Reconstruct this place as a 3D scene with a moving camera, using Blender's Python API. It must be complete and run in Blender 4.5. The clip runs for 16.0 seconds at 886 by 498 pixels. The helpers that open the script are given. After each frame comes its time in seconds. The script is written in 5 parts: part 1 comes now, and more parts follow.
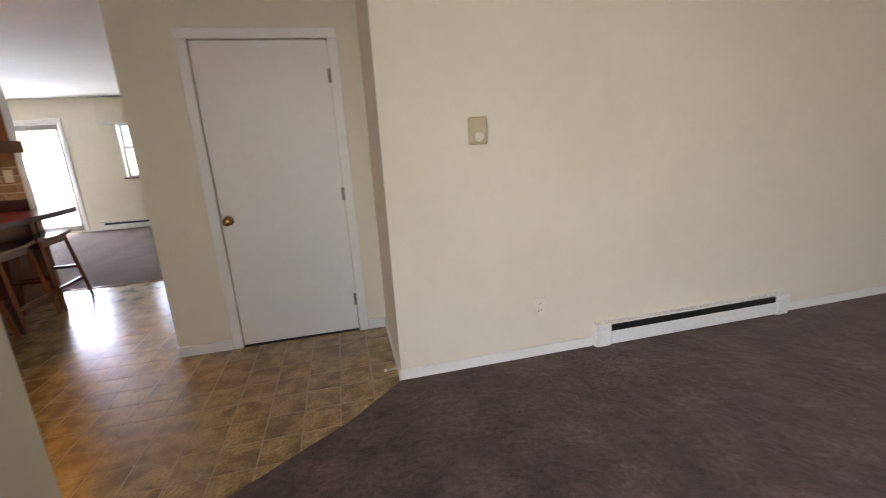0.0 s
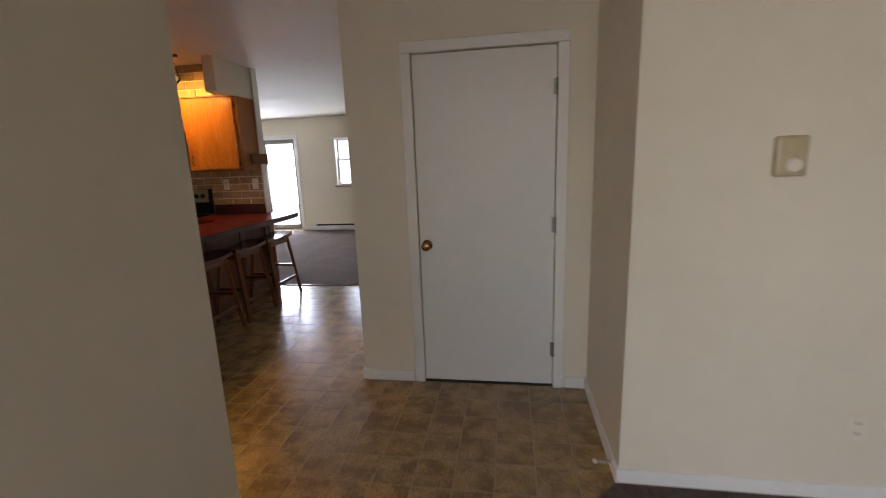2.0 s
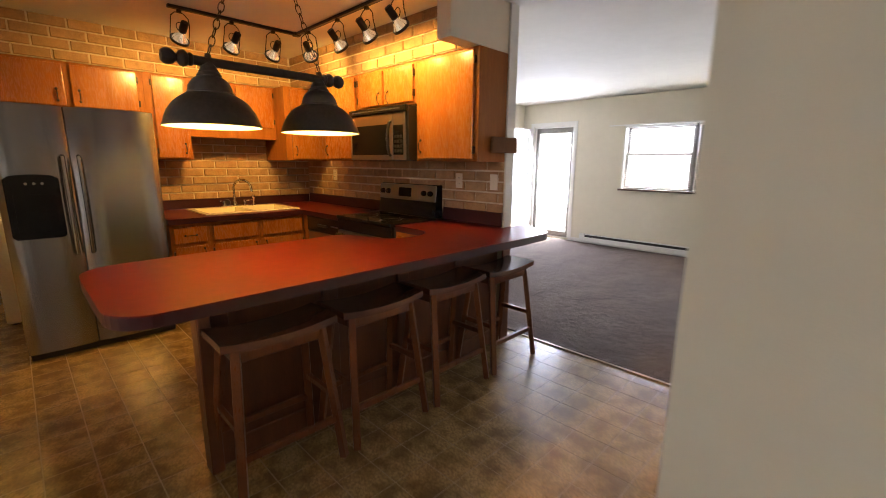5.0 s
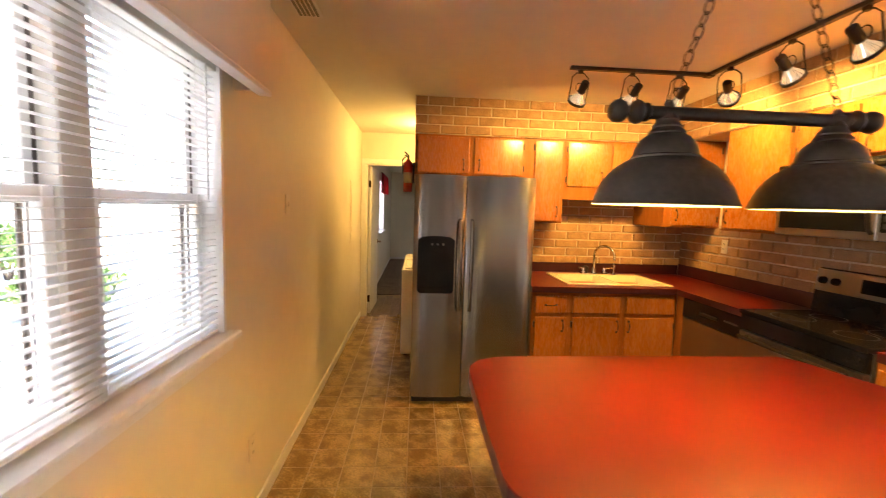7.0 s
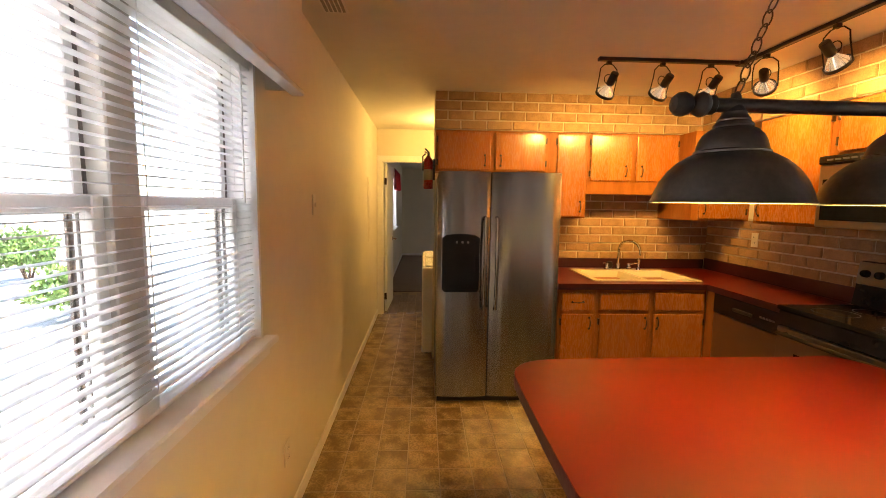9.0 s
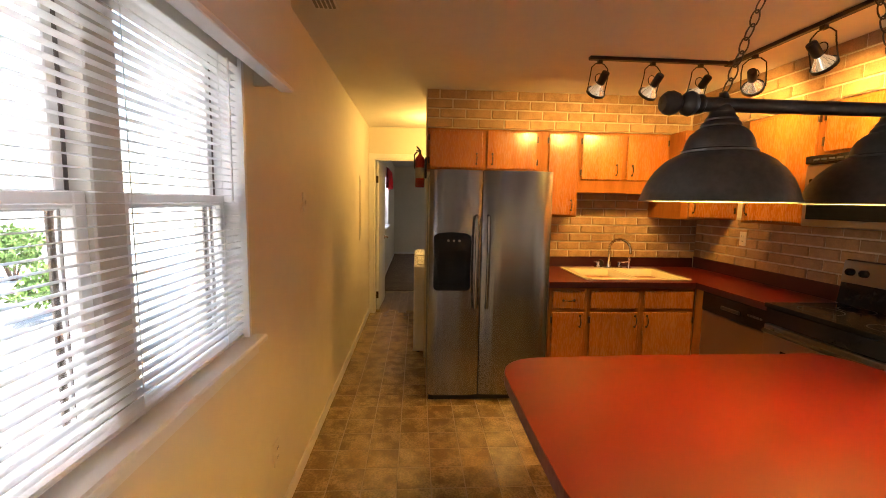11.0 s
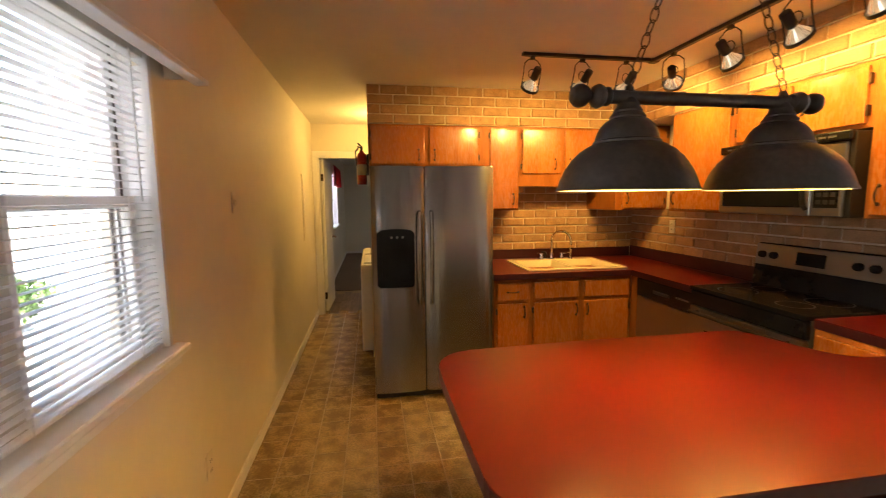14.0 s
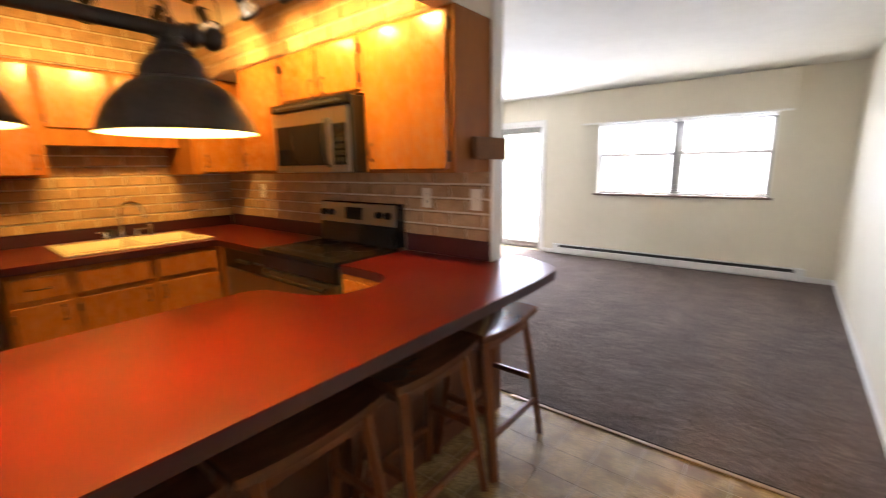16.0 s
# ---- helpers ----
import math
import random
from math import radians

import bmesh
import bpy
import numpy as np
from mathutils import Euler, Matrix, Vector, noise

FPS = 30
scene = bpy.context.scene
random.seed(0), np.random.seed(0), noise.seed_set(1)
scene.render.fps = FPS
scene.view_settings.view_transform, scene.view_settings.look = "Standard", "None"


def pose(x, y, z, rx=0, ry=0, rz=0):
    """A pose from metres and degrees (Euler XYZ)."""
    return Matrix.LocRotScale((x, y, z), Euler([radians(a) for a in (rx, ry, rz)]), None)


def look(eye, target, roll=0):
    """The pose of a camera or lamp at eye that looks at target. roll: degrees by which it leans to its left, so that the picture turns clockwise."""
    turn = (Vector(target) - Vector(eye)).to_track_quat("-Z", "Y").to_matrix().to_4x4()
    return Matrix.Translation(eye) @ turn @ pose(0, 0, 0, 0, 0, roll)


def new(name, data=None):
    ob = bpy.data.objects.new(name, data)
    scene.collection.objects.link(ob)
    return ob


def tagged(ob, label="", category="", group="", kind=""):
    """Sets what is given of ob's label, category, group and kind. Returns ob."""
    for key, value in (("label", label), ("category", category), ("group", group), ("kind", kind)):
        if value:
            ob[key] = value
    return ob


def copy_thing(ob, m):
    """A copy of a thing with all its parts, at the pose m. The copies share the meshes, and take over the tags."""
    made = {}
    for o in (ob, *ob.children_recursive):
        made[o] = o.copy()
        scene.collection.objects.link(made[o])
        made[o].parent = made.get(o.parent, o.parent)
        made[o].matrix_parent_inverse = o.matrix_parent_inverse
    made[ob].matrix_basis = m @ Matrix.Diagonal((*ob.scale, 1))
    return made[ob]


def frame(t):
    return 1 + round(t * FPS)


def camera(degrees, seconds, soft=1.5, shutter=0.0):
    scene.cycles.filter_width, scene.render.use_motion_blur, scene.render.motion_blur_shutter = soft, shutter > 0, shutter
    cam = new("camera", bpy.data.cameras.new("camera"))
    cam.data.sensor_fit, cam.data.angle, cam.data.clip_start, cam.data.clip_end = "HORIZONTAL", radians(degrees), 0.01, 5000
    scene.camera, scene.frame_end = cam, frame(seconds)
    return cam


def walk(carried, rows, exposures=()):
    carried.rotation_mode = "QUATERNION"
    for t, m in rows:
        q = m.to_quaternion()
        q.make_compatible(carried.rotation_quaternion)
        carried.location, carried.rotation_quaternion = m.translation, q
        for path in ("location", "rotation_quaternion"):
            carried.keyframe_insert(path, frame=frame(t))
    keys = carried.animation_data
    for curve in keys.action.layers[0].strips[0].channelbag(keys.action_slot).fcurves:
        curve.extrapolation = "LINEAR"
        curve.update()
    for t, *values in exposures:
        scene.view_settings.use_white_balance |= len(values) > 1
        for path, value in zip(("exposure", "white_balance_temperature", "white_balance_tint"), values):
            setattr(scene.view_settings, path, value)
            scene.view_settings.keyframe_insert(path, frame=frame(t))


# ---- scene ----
cam = camera(92.3, 16.0, soft=0.9, shutter=0.5)
PATH = [
    (0, (-0.108, 0.203, 1.343), (0.32, 2.092, 0.844), -3.4),
    (0.5, (-0.244, 0.223, 1.362), (0.076, 2.126, 0.836), -1.3),
    (1, (-0.352, 0.262, 1.395), (-0.119, 2.182, 0.886), -0.1),
    (1.5, (-0.382, 0.394, 1.383), (-0.371, 2.322, 0.85), -3.5),
    (2, (-0.355, 0.712, 1.397), (-0.667, 2.647, 0.998), -2.1),
    (2.5, (-0.361, 1.092, 1.336), (-0.756, 2.991, 0.846), -3.5),
    (3, (-0.47, 1.416, 1.385), (-0.934, 3.313, 0.953), -0.3),
    (3.5, (-0.562, 1.781, 1.373), (-1.448, 3.514, 0.916), 1.9),
    (3.7, (-0.642, 1.881, 1.372), (-1.683, 3.528, 0.923), 1.6),
    (5.8, (-1.574, 2.823, 1.408), (-3.22, 3.897, 1.039), 0.6),
    (6, (-1.705, 2.837, 1.431), (-3.459, 3.722, 1.059), 0.6),
    (6.5, (-1.832, 2.692, 1.459), (-3.781, 2.998, 1.132), 0.9),
    (7, (-1.931, 2.503, 1.489), (-3.918, 2.629, 1.298), 1.8),
    (7.5, (-1.983, 2.405, 1.496), (-3.97, 2.46, 1.273), 1.9),
    (8, (-1.987, 2.383, 1.5), (-3.973, 2.45, 1.279), 1.5),
    (10.5, (-1.985, 2.385, 1.507), (-3.971, 2.49, 1.297), 0.7),
    (11, (-1.99, 2.391, 1.504), (-3.973, 2.516, 1.282), 1.0),
    (11.5, (-1.989, 2.398, 1.504), (-3.971, 2.532, 1.275), 0.4),
    (12, (-1.992, 2.407, 1.504), (-3.974, 2.553, 1.281), 0.1),
    (12.5, (-1.994, 2.42, 1.505), (-3.975, 2.58, 1.282), 0.0),
    (13, (-1.994, 2.434, 1.504), (-3.972, 2.632, 1.282), -0.1),
    (13.5, (-1.994, 2.447, 1.499), (-3.969, 2.676, 1.275), -0.0),
    (14, (-1.989, 2.485, 1.496), (-3.948, 2.812, 1.262), -0.4),
    (14.5, (-1.976, 2.558, 1.477), (-3.879, 3.113, 1.211), -0.8),
    (15, (-1.921, 2.719, 1.452), (-3.662, 3.659, 1.159), -0.4),
    (15.5, (-1.867, 2.959, 1.439), (-3.448, 4.146, 1.135), -0.1),
    (16, (-1.83, 3.191, 1.421), (-3.066, 4.717, 1.038), -1.0),
]
EXPOSURES = [(0.0, 2.72), (0.5, 2.17), (1.0, 2.12), (1.5, 2.1), (2.0, 2.12), (2.5, 2.1), (3.0, 2.12), (3.5, 2.32), (6.0, 3.05), (6.5, 3.3), (7.0, 3.57), (7.5, 3.42), (8.0, 3.27), (10.5, 3.07), (13.0, 3.02), (14.0, 2.97), (15.0, 3.17), (15.5, 3.25), (16.0, 3.22)]
walk(cam, [(t, look(eye, target, roll)) for t, eye, target, roll in PATH], EXPOSURES)

# ---- world, sun, daylight ----
world = bpy.data.worlds.new("world")
scene.world = world
world.use_nodes = True
wn = world.node_tree
sky = wn.nodes.new("ShaderNodeTexSky")
sky.sky_type, sky.sun_disc = "NISHITA", False
sky.sun_elevation, sky.sun_rotation = radians(60), radians(25)
wn.nodes["Background"].inputs[1].default_value = 0.15
wn.links.new(sky.outputs[0], wn.nodes["Background"].inputs[0])


def lamp(name, kind, m, power, colour, **more):
    data = bpy.data.lights.new(name, kind)
    data.energy, data.color = power * (1.0 if kind == "SUN" else 0.09), colour
    for key, value in more.items():
        if key == "size":
            data.size = value
        elif key == "size_y":
            data.shape, data.size_y = "RECTANGLE", value
        elif key == "radius":
            data.shadow_soft_size = value
        elif key == "cone":
            data.spot_size, data.spot_blend = radians(value), 0.9
        elif key == "angle":
            data.angle = radians(value)
    ob = new(name, data)
    ob.matrix_basis = m
    return ob


SKYB = (0.84, 0.90, 1.14)
DAY, WARM = (0.95, 0.92, 1.0), (1.0, 0.55, 0.115)
lamp("sun", "SUN", look((-2.0, 20.0, 21.5), (-4.5, 8.5, 0)), 5.0, (1, 0.95, 0.87), angle=0.6)
lamp("daylight_living_window", "AREA", look((-3.035, 9.79, 1.475), (-3.035, 5, 0.0)), 78, SKYB, size=2.03, size_y=0.99)
lamp("daylight_patio_door", "AREA", look((-5.36, 9.79, 1.25), (-4.6, 5, -0.5)), 190, SKYB, size=0.74, size_y=1.5)
# added lamp outside an unseen west opening, set to light the front room wall
lamp("added_daylight_west", "AREA", look((-1.95, -1.3, 2.2), (1.5, -0.1, 0.95)), 580, (1.0, 0.91, 0.96), size=2.0, size_y=1.1)
# added fill lamp behind an unseen south opening, brightens the closet wall
lamp("added_daylight_south", "AREA", look((-0.2, -4.6, 2.2), (0.0, 2.4, 0.9)), 105, (1.0, 0.91, 0.96), size=1.6, size_y=1.1)
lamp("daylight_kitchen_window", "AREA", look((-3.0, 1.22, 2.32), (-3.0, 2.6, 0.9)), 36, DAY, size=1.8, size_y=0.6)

# ---- plan ----
CEIL = 2.44
WIN_Y = 1.765            # kitchen wall with the window
SINK_X = -5.97           # wall behind the sink
RANGE_Y = 5.105          # brick wall behind the range
WALL_END = -3.05
LIV_Y = 9.6
LIV_W = -6.0
EAST = -1.31             # living room's east wall, closet's west side
CLOSET_Y = 3.215
NOOK_X = 0.104
THERM_Y = 2.417
START_W = -1.21
SOUTH = -3.2
HALL_X = -7.63
CT = 0.91                # counter height
T = 0.12

# ---- materials ----


def ramp_mix(nt, fac, a, b):
    mix = nt.nodes.new("ShaderNodeMix")
    mix.data_type = "RGBA"
    nt.links.new(fac, mix.inputs[0])
    for slot, c in ((6, a), (7, b)):
        if isinstance(c, tuple):
            mix.inputs[slot].default_value = (*c, 1)
        else:
            nt.links.new(c, mix.inputs[slot])
    return mix.outputs[2]


def mat(name, a, b=None, scale=6.0, rough=0.5, metal=0.0, bump=0.0, bscale=150.0, stretch=(1, 1, 1), rand=0.0, coat=0.0, fine=0.25, wear=0.03, spec=0.5, sharp=(0.35, 0.65)):
    """A surface of two colours mixed by broad noise, with fine grain, uneven gloss and relief."""
    m = bpy.data.materials.new(name)
    m.use_nodes = True
    nt = m.node_tree
    bsdf = nt.nodes["Principled BSDF"]
    b = b or tuple(min(1, c * 0.88) for c in a)
    geo = nt.nodes.new("ShaderNodeNewGeometry")
    mp = nt.nodes.new("ShaderNodeMapping")
    mp.inputs["Scale"].default_value = stretch
    nt.links.new(geo.outputs["Position"], mp.inputs[0])
    info = nt.nodes.new("ShaderNodeObjectInfo")
    if rand:
        comb = nt.nodes.new("ShaderNodeVectorMath")
        comb.operation = "MULTIPLY_ADD"
        nt.links.new(info.outputs["Random"], comb.inputs[0])
        comb.inputs[1].default_value = (17, 31, 23)
        nt.links.new(mp.outputs[0], comb.inputs[2])
        vec = comb.outputs[0]
    else:
        vec = mp.outputs[0]

    def noise_tex(s, detail):
        n = nt.nodes.new("ShaderNodeTexNoise")
        n.inputs["Scale"].default_value, n.inputs["Detail"].default_value = s, detail
        nt.links.new(vec, n.inputs["Vector"])
        r = nt.nodes.new("ShaderNodeMapRange")
        r.inputs[1].default_value, r.inputs[2].default_value = sharp
        nt.links.new(n.outputs[0], r.inputs[0])
        return r.outputs[0]
    big, small = noise_tex(scale, 5), noise_tex(scale * 9, 4)
    col = ramp_mix(nt, big, a, b)
    mul = nt.nodes.new("ShaderNodeMath")
    mul.operation = "MULTIPLY"
    mul.inputs[1].default_value = fine
    nt.links.new(small, mul.inputs[0])
    col = ramp_mix(nt, mul.outputs[0], col, tuple(c * 0.6 for c in b))
    if rand:
        hsv = nt.nodes.new("ShaderNodeHueSaturation")
        r = nt.nodes.new("ShaderNodeMapRange")
        r.inputs[3].default_value, r.inputs[4].default_value = 1 - rand, 1 + rand
        nt.links.new(info.outputs["Random"], r.inputs[0])
        nt.links.new(r.outputs[0], hsv.inputs["Value"])
        nt.links.new(col, hsv.inputs["Color"])
        col = hsv.outputs[0]
    nt.links.new(col, bsdf.inputs["Base Color"])
    rr = nt.nodes.new("ShaderNodeMapRange")
    rr.inputs[3].default_value, rr.inputs[4].default_value = max(0.02, rough - wear), min(1, rough + wear)
    nt.links.new(small, rr.inputs[0])
    nt.links.new(rr.outputs[0], bsdf.inputs["Roughness"])
    bsdf.inputs["Metallic"].default_value = metal
    bsdf.inputs["Coat Weight"].default_value = coat
    bsdf.inputs["Coat Roughness"].default_value = 0.15
    bsdf.inputs["Specular IOR Level"].default_value = spec
    if bump:
        n = nt.nodes.new("ShaderNodeTexNoise")
        n.inputs["Scale"].default_value, n.inputs["Detail"].default_value = bscale, 3
        nt.links.new(vec, n.inputs["Vector"])
        bp = nt.nodes.new("ShaderNodeBump")
        bp.inputs["Strength"].default_value, bp.inputs["Distance"].default_value = bump, 0.004
        nt.links.new(n.outputs[0], bp.inputs["Height"])
        nt.links.new(bp.outputs[0], bsdf.inputs["Normal"])
    return m


def glow(name, colour, strength):
    m = bpy.data.materials.new(name)
    m.use_nodes = True
    bsdf = m.node_tree.nodes["Principled BSDF"]
    bsdf.inputs["Base Color"].default_value = (0.9, 0.88, 0.8, 1)
    bsdf.inputs["Emission Color"].default_value = (*colour, 1)
    bsdf.inputs["Emission Strength"].default_value = strength
    return m


PAINT = mat("cream_wall_paint", (0.74, 0.68, 0.55), (0.70, 0.64, 0.51), 1.3, 0.62, bump=0.12, bscale=260, fine=0.05)
CEILING = mat("ceiling_paint", (0.78, 0.75, 0.68), (0.74, 0.71, 0.64), 1.2, 0.8, bump=0.25, bscale=180, fine=0.06)
TRIM = mat("white_trim_paint", (0.80, 0.78, 0.74), (0.76, 0.74, 0.70), 3, 0.4, bump=0.05, bscale=90, fine=0.06)
DOORW = mat("white_door_paint", (0.78, 0.76, 0.73), (0.75, 0.73, 0.70), 2, 0.42, bump=0.05, bscale=120, fine=0.05)
CARPET = mat("brown_carpet_pile", (0.108, 0.082, 0.070), (0.046, 0.034, 0.029), 5.0, 0.95, bump=1.0, bscale=300, fine=0.75, spec=0.1)
cb = CARPET.node_tree.nodes["Principled BSDF"]
cb.inputs["Sheen Weight"].default_value, cb.inputs["Sheen Roughness"].default_value = 0.50, 0.45
cb.inputs["Sheen Tint"].default_value = (0.62, 0.50, 0.45, 1)
wave = CARPET.node_tree.nodes.new("ShaderNodeTexWave")
wave.wave_profile = "TRI"
wave.inputs["Scale"].default_value, wave.inputs["Distortion"].default_value, wave.inputs["Detail"].default_value = 0.55, 5.0, 2.0
wgeo = CARPET.node_tree.nodes.new("ShaderNodeNewGeometry")
CARPET.node_tree.links.new(wgeo.outputs["Position"], wave.inputs["Vector"])
wrange = CARPET.node_tree.nodes.new("ShaderNodeMapRange")
wrange.inputs[3].default_value, wrange.inputs[4].default_value = 0.86, 1.22
CARPET.node_tree.links.new(wave.outputs["Fac"], wrange.inputs[0])
whsv = CARPET.node_tree.nodes.new("ShaderNodeHueSaturation")
CARPET.node_tree.links.new(cb.inputs["Base Color"].links[0].from_socket, whsv.inputs["Color"])
CARPET.node_tree.links.new(wrange.outputs[0], whsv.inputs["Value"])
CARPET.node_tree.links.new(whsv.outputs[0], cb.inputs["Base Color"])
tufts = CARPET.node_tree.nodes.new("ShaderNodeTexNoise")
tufts.inputs["Scale"].default_value, tufts.inputs["Detail"].default_value = 16.0, 4.0
CARPET.node_tree.links.new(wgeo.outputs["Position"], tufts.inputs["Vector"])
lay_of_pile = CARPET.node_tree.nodes.new("ShaderNodeBump")
lay_of_pile.inputs["Strength"].default_value, lay_of_pile.inputs["Distance"].default_value = 0.8, 0.012
CARPET.node_tree.links.new(tufts.outputs[0], lay_of_pile.inputs["Height"])
CARPET.node_tree.links.new(cb.inputs["Normal"].links[0].from_socket, lay_of_pile.inputs["Normal"])
CARPET.node_tree.links.new(lay_of_pile.outputs[0], cb.inputs["Normal"])
MULLION = mat("beige_painted_mullion", (0.62, 0.58, 0.50), (0.57, 0.53, 0.46), 5, 0.5, fine=0.1)
TRACKM = mat("weathered_brown_track", (0.24, 0.20, 0.17), (0.17, 0.14, 0.12), 9, 0.6, fine=0.3)
VINYL = mat("mottled_vinyl_tile", (0.47, 0.325, 0.145), (0.215, 0.137, 0.055), 9.0, 0.20, bump=0.10, bscale=60, rand=0.03, fine=0.55, wear=0.06, spec=0.8, sharp=(0.38, 0.62))
GROUT = mat("vinyl_grout_line", (0.37, 0.265, 0.13), (0.30, 0.21, 0.10), 9, 0.4, fine=0.3)
HONEY = mat("honey_stained_birch", (0.40, 0.145, 0.027), (0.31, 0.10, 0.017), 3.0, 0.27, bump=0.03, bscale=60, stretch=(5, 5, 0.7), rand=0.07, coat=0.35, fine=0.22)
HONEYD = mat("honey_birch_frame", (0.34, 0.125, 0.027), (0.26, 0.088, 0.017), 3.5, 0.40, bump=0.06, bscale=80, stretch=(5, 5, 0.7), spec=0.12, fine=0.22)
WALNUT = mat("brown_stained_stool_wood", (0.21, 0.068, 0.020), (0.14, 0.043, 0.013), 4, 0.30, bump=0.06, bscale=90, stretch=(4, 4, 1), coat=0.1, spec=0.35, fine=0.3, rand=0.06)
SEATW = mat("dark_brown_seat_wood", (0.15, 0.056, 0.024), (0.10, 0.036, 0.015), 5, 0.2, stretch=(4, 1, 4), coat=0.2, fine=0.3)
PANELW = mat("brown_peninsula_panel", (0.17, 0.056, 0.018), (0.12, 0.037, 0.012), 3, 0.4, bump=0.06, bscale=80, stretch=(5, 5, 0.7), fine=0.3)
RED = mat("red_laminate", (0.092, 0.0050, 0.0034), (0.083, 0.0044, 0.0030), 2.5, 0.30, fine=0.06, wear=0.008, spec=0.4)
REDEDGE = mat("dark_red_laminate_edge", (0.048, 0.008, 0.010), (0.036, 0.006, 0.008), 6, 0.35, fine=0.2)
STEEL = mat("brushed_stainless", (0.33, 0.325, 0.32), (0.31, 0.305, 0.30), 2, 0.22, metal=1.0, fine=0.0, wear=0.0)
sb = STEEL.node_tree.nodes["Principled BSDF"]
sb.inputs["Anisotropic"].default_value = 0.85
sb.inputs["Anisotropic Rotation"].default_value = 0.25
grain = STEEL.node_tree.nodes.new("ShaderNodeTangent")
grain.direction_type, grain.axis = "RADIAL", "Z"
STEEL.node_tree.links.new(grain.outputs[0], sb.inputs["Tangent"])
STEEL2 = mat("satin_stainless", (0.34, 0.33, 0.31), (0.31, 0.30, 0.285), 3, 0.32, metal=0.95, fine=0.02, wear=0.006)
CHROME = mat("chrome", (0.72, 0.72, 0.72), (0.66, 0.66, 0.66), 8, 0.10, metal=1.0, fine=0.05, wear=0.04)
BLACK = mat("black_gloss_plastic", (0.012, 0.012, 0.013), (0.009, 0.009, 0.010), 8, 0.14, fine=0.2, wear=0.01, spec=0.3)
BLACKM = mat("black_metal", (0.016, 0.015, 0.014), (0.012, 0.011, 0.010), 12, 0.42, fine=0.3)
GREYD = mat("dark_grey_case", (0.055, 0.055, 0.058), (0.045, 0.045, 0.047), 12, 0.45, fine=0.3)
BRONZE = mat("dark_bronze_shade", (0.088, 0.076, 0.062), (0.064, 0.055, 0.045), 7, 0.40, metal=0.55, bump=0.05, bscale=200, fine=0.4)
PULL = mat("antique_bronze_pull", (0.075, 0.045, 0.024), (0.045, 0.026, 0.014), 30, 0.38, metal=0.8, fine=0.3)
BRASS = mat("worn_brass", (0.42, 0.22, 0.085), (0.30, 0.15, 0.055), 30, 0.25, metal=1.0, fine=0.3)
HINGE = mat("dull_steel_hinge", (0.30, 0.28, 0.25), (0.22, 0.21, 0.19), 30, 0.4, metal=0.9, fine=0.3)
BRICK = mat("tan_brick_face", (0.47, 0.29, 0.15), (0.35, 0.21, 0.105), 14, 0.75, bump=0.6, bscale=90, rand=0.10, fine=0.4)
MORTAR = mat("pale_mortar", (0.68, 0.58, 0.43), (0.60, 0.50, 0.36), 20, 0.9, bump=0.6, bscale=160, fine=0.3)
IVORY = mat("ivory_enamel_sink", (0.78, 0.70, 0.50), (0.75, 0.67, 0.47), 6, 0.2, fine=0.05, wear=0.05)
ENAMEL = mat("white_enamel", (0.78, 0.77, 0.73), (0.75, 0.74, 0.70), 6, 0.28, fine=0.05)
PLASTIC = mat("ivory_plastic", (0.74, 0.68, 0.56), (0.70, 0.64, 0.52), 20, 0.38, fine=0.08)
BLINDW = mat("white_blind_slat", (0.88, 0.87, 0.84), (0.85, 0.84, 0.81), 15, 0.4, fine=0.08)
VINYLF = mat("white_window_vinyl", (0.84, 0.83, 0.80), (0.81, 0.80, 0.77), 9, 0.35, fine=0.08)
bn = BLINDW.node_tree
tl, ms = bn.nodes.new("ShaderNodeBsdfTranslucent"), bn.nodes.new("ShaderNodeMixShader")
tl.inputs[0].default_value, ms.inputs[0].default_value = (0.86, 0.85, 0.82, 1), 0.12
bn.links.new(bn.nodes["Principled BSDF"].outputs[0], ms.inputs[1])
bn.links.new(tl.outputs[0], ms.inputs[2])
bn.links.new(ms.outputs[0], bn.nodes["Material Output"].inputs[0])
SILLD = mat("brown_window_sill", (0.12, 0.065, 0.045), (0.09, 0.05, 0.035), 8, 0.4, fine=0.3)
REDM = mat("red_painted_steel", (0.30, 0.012, 0.010), (0.24, 0.010, 0.009), 14, 0.28, fine=0.2)
REDC = mat("red_curtain_cloth", (0.36, 0.02, 0.02), (0.28, 0.015, 0.016), 16, 0.9, bump=0.6, bscale=300, fine=0.3)
PLANK = mat("grey_brown_plank", (0.24, 0.165, 0.10), (0.13, 0.085, 0.05), 5, 0.35, stretch=(1, 6, 1), rand=0.2, bump=0.06, fine=0.4)
STRIP = mat("tan_edge_strip", (0.36, 0.24, 0.13), (0.28, 0.18, 0.10), 10, 0.35, metal=0.3, fine=0.3)
CONCRETE = mat("pale_concrete", (0.46, 0.44, 0.41), (0.38, 0.36, 0.33), 2, 0.9, bump=0.4, bscale=60, fine=0.3)
FENCEW = mat("weathered_fence_board", (0.48, 0.46, 0.44), (0.38, 0.36, 0.34), 4, 0.85, stretch=(6, 6, 0.6), rand=0.12, bump=0.3, fine=0.4)
LEAF = mat("bush_leaf", (0.13, 0.22, 0.05), (0.09, 0.16, 0.035), 9, 0.6, fine=0.4)
BARK = mat("bush_bark", (0.12, 0.085, 0.06), (0.08, 0.055, 0.04), 12, 0.9, bump=0.6, fine=0.5)
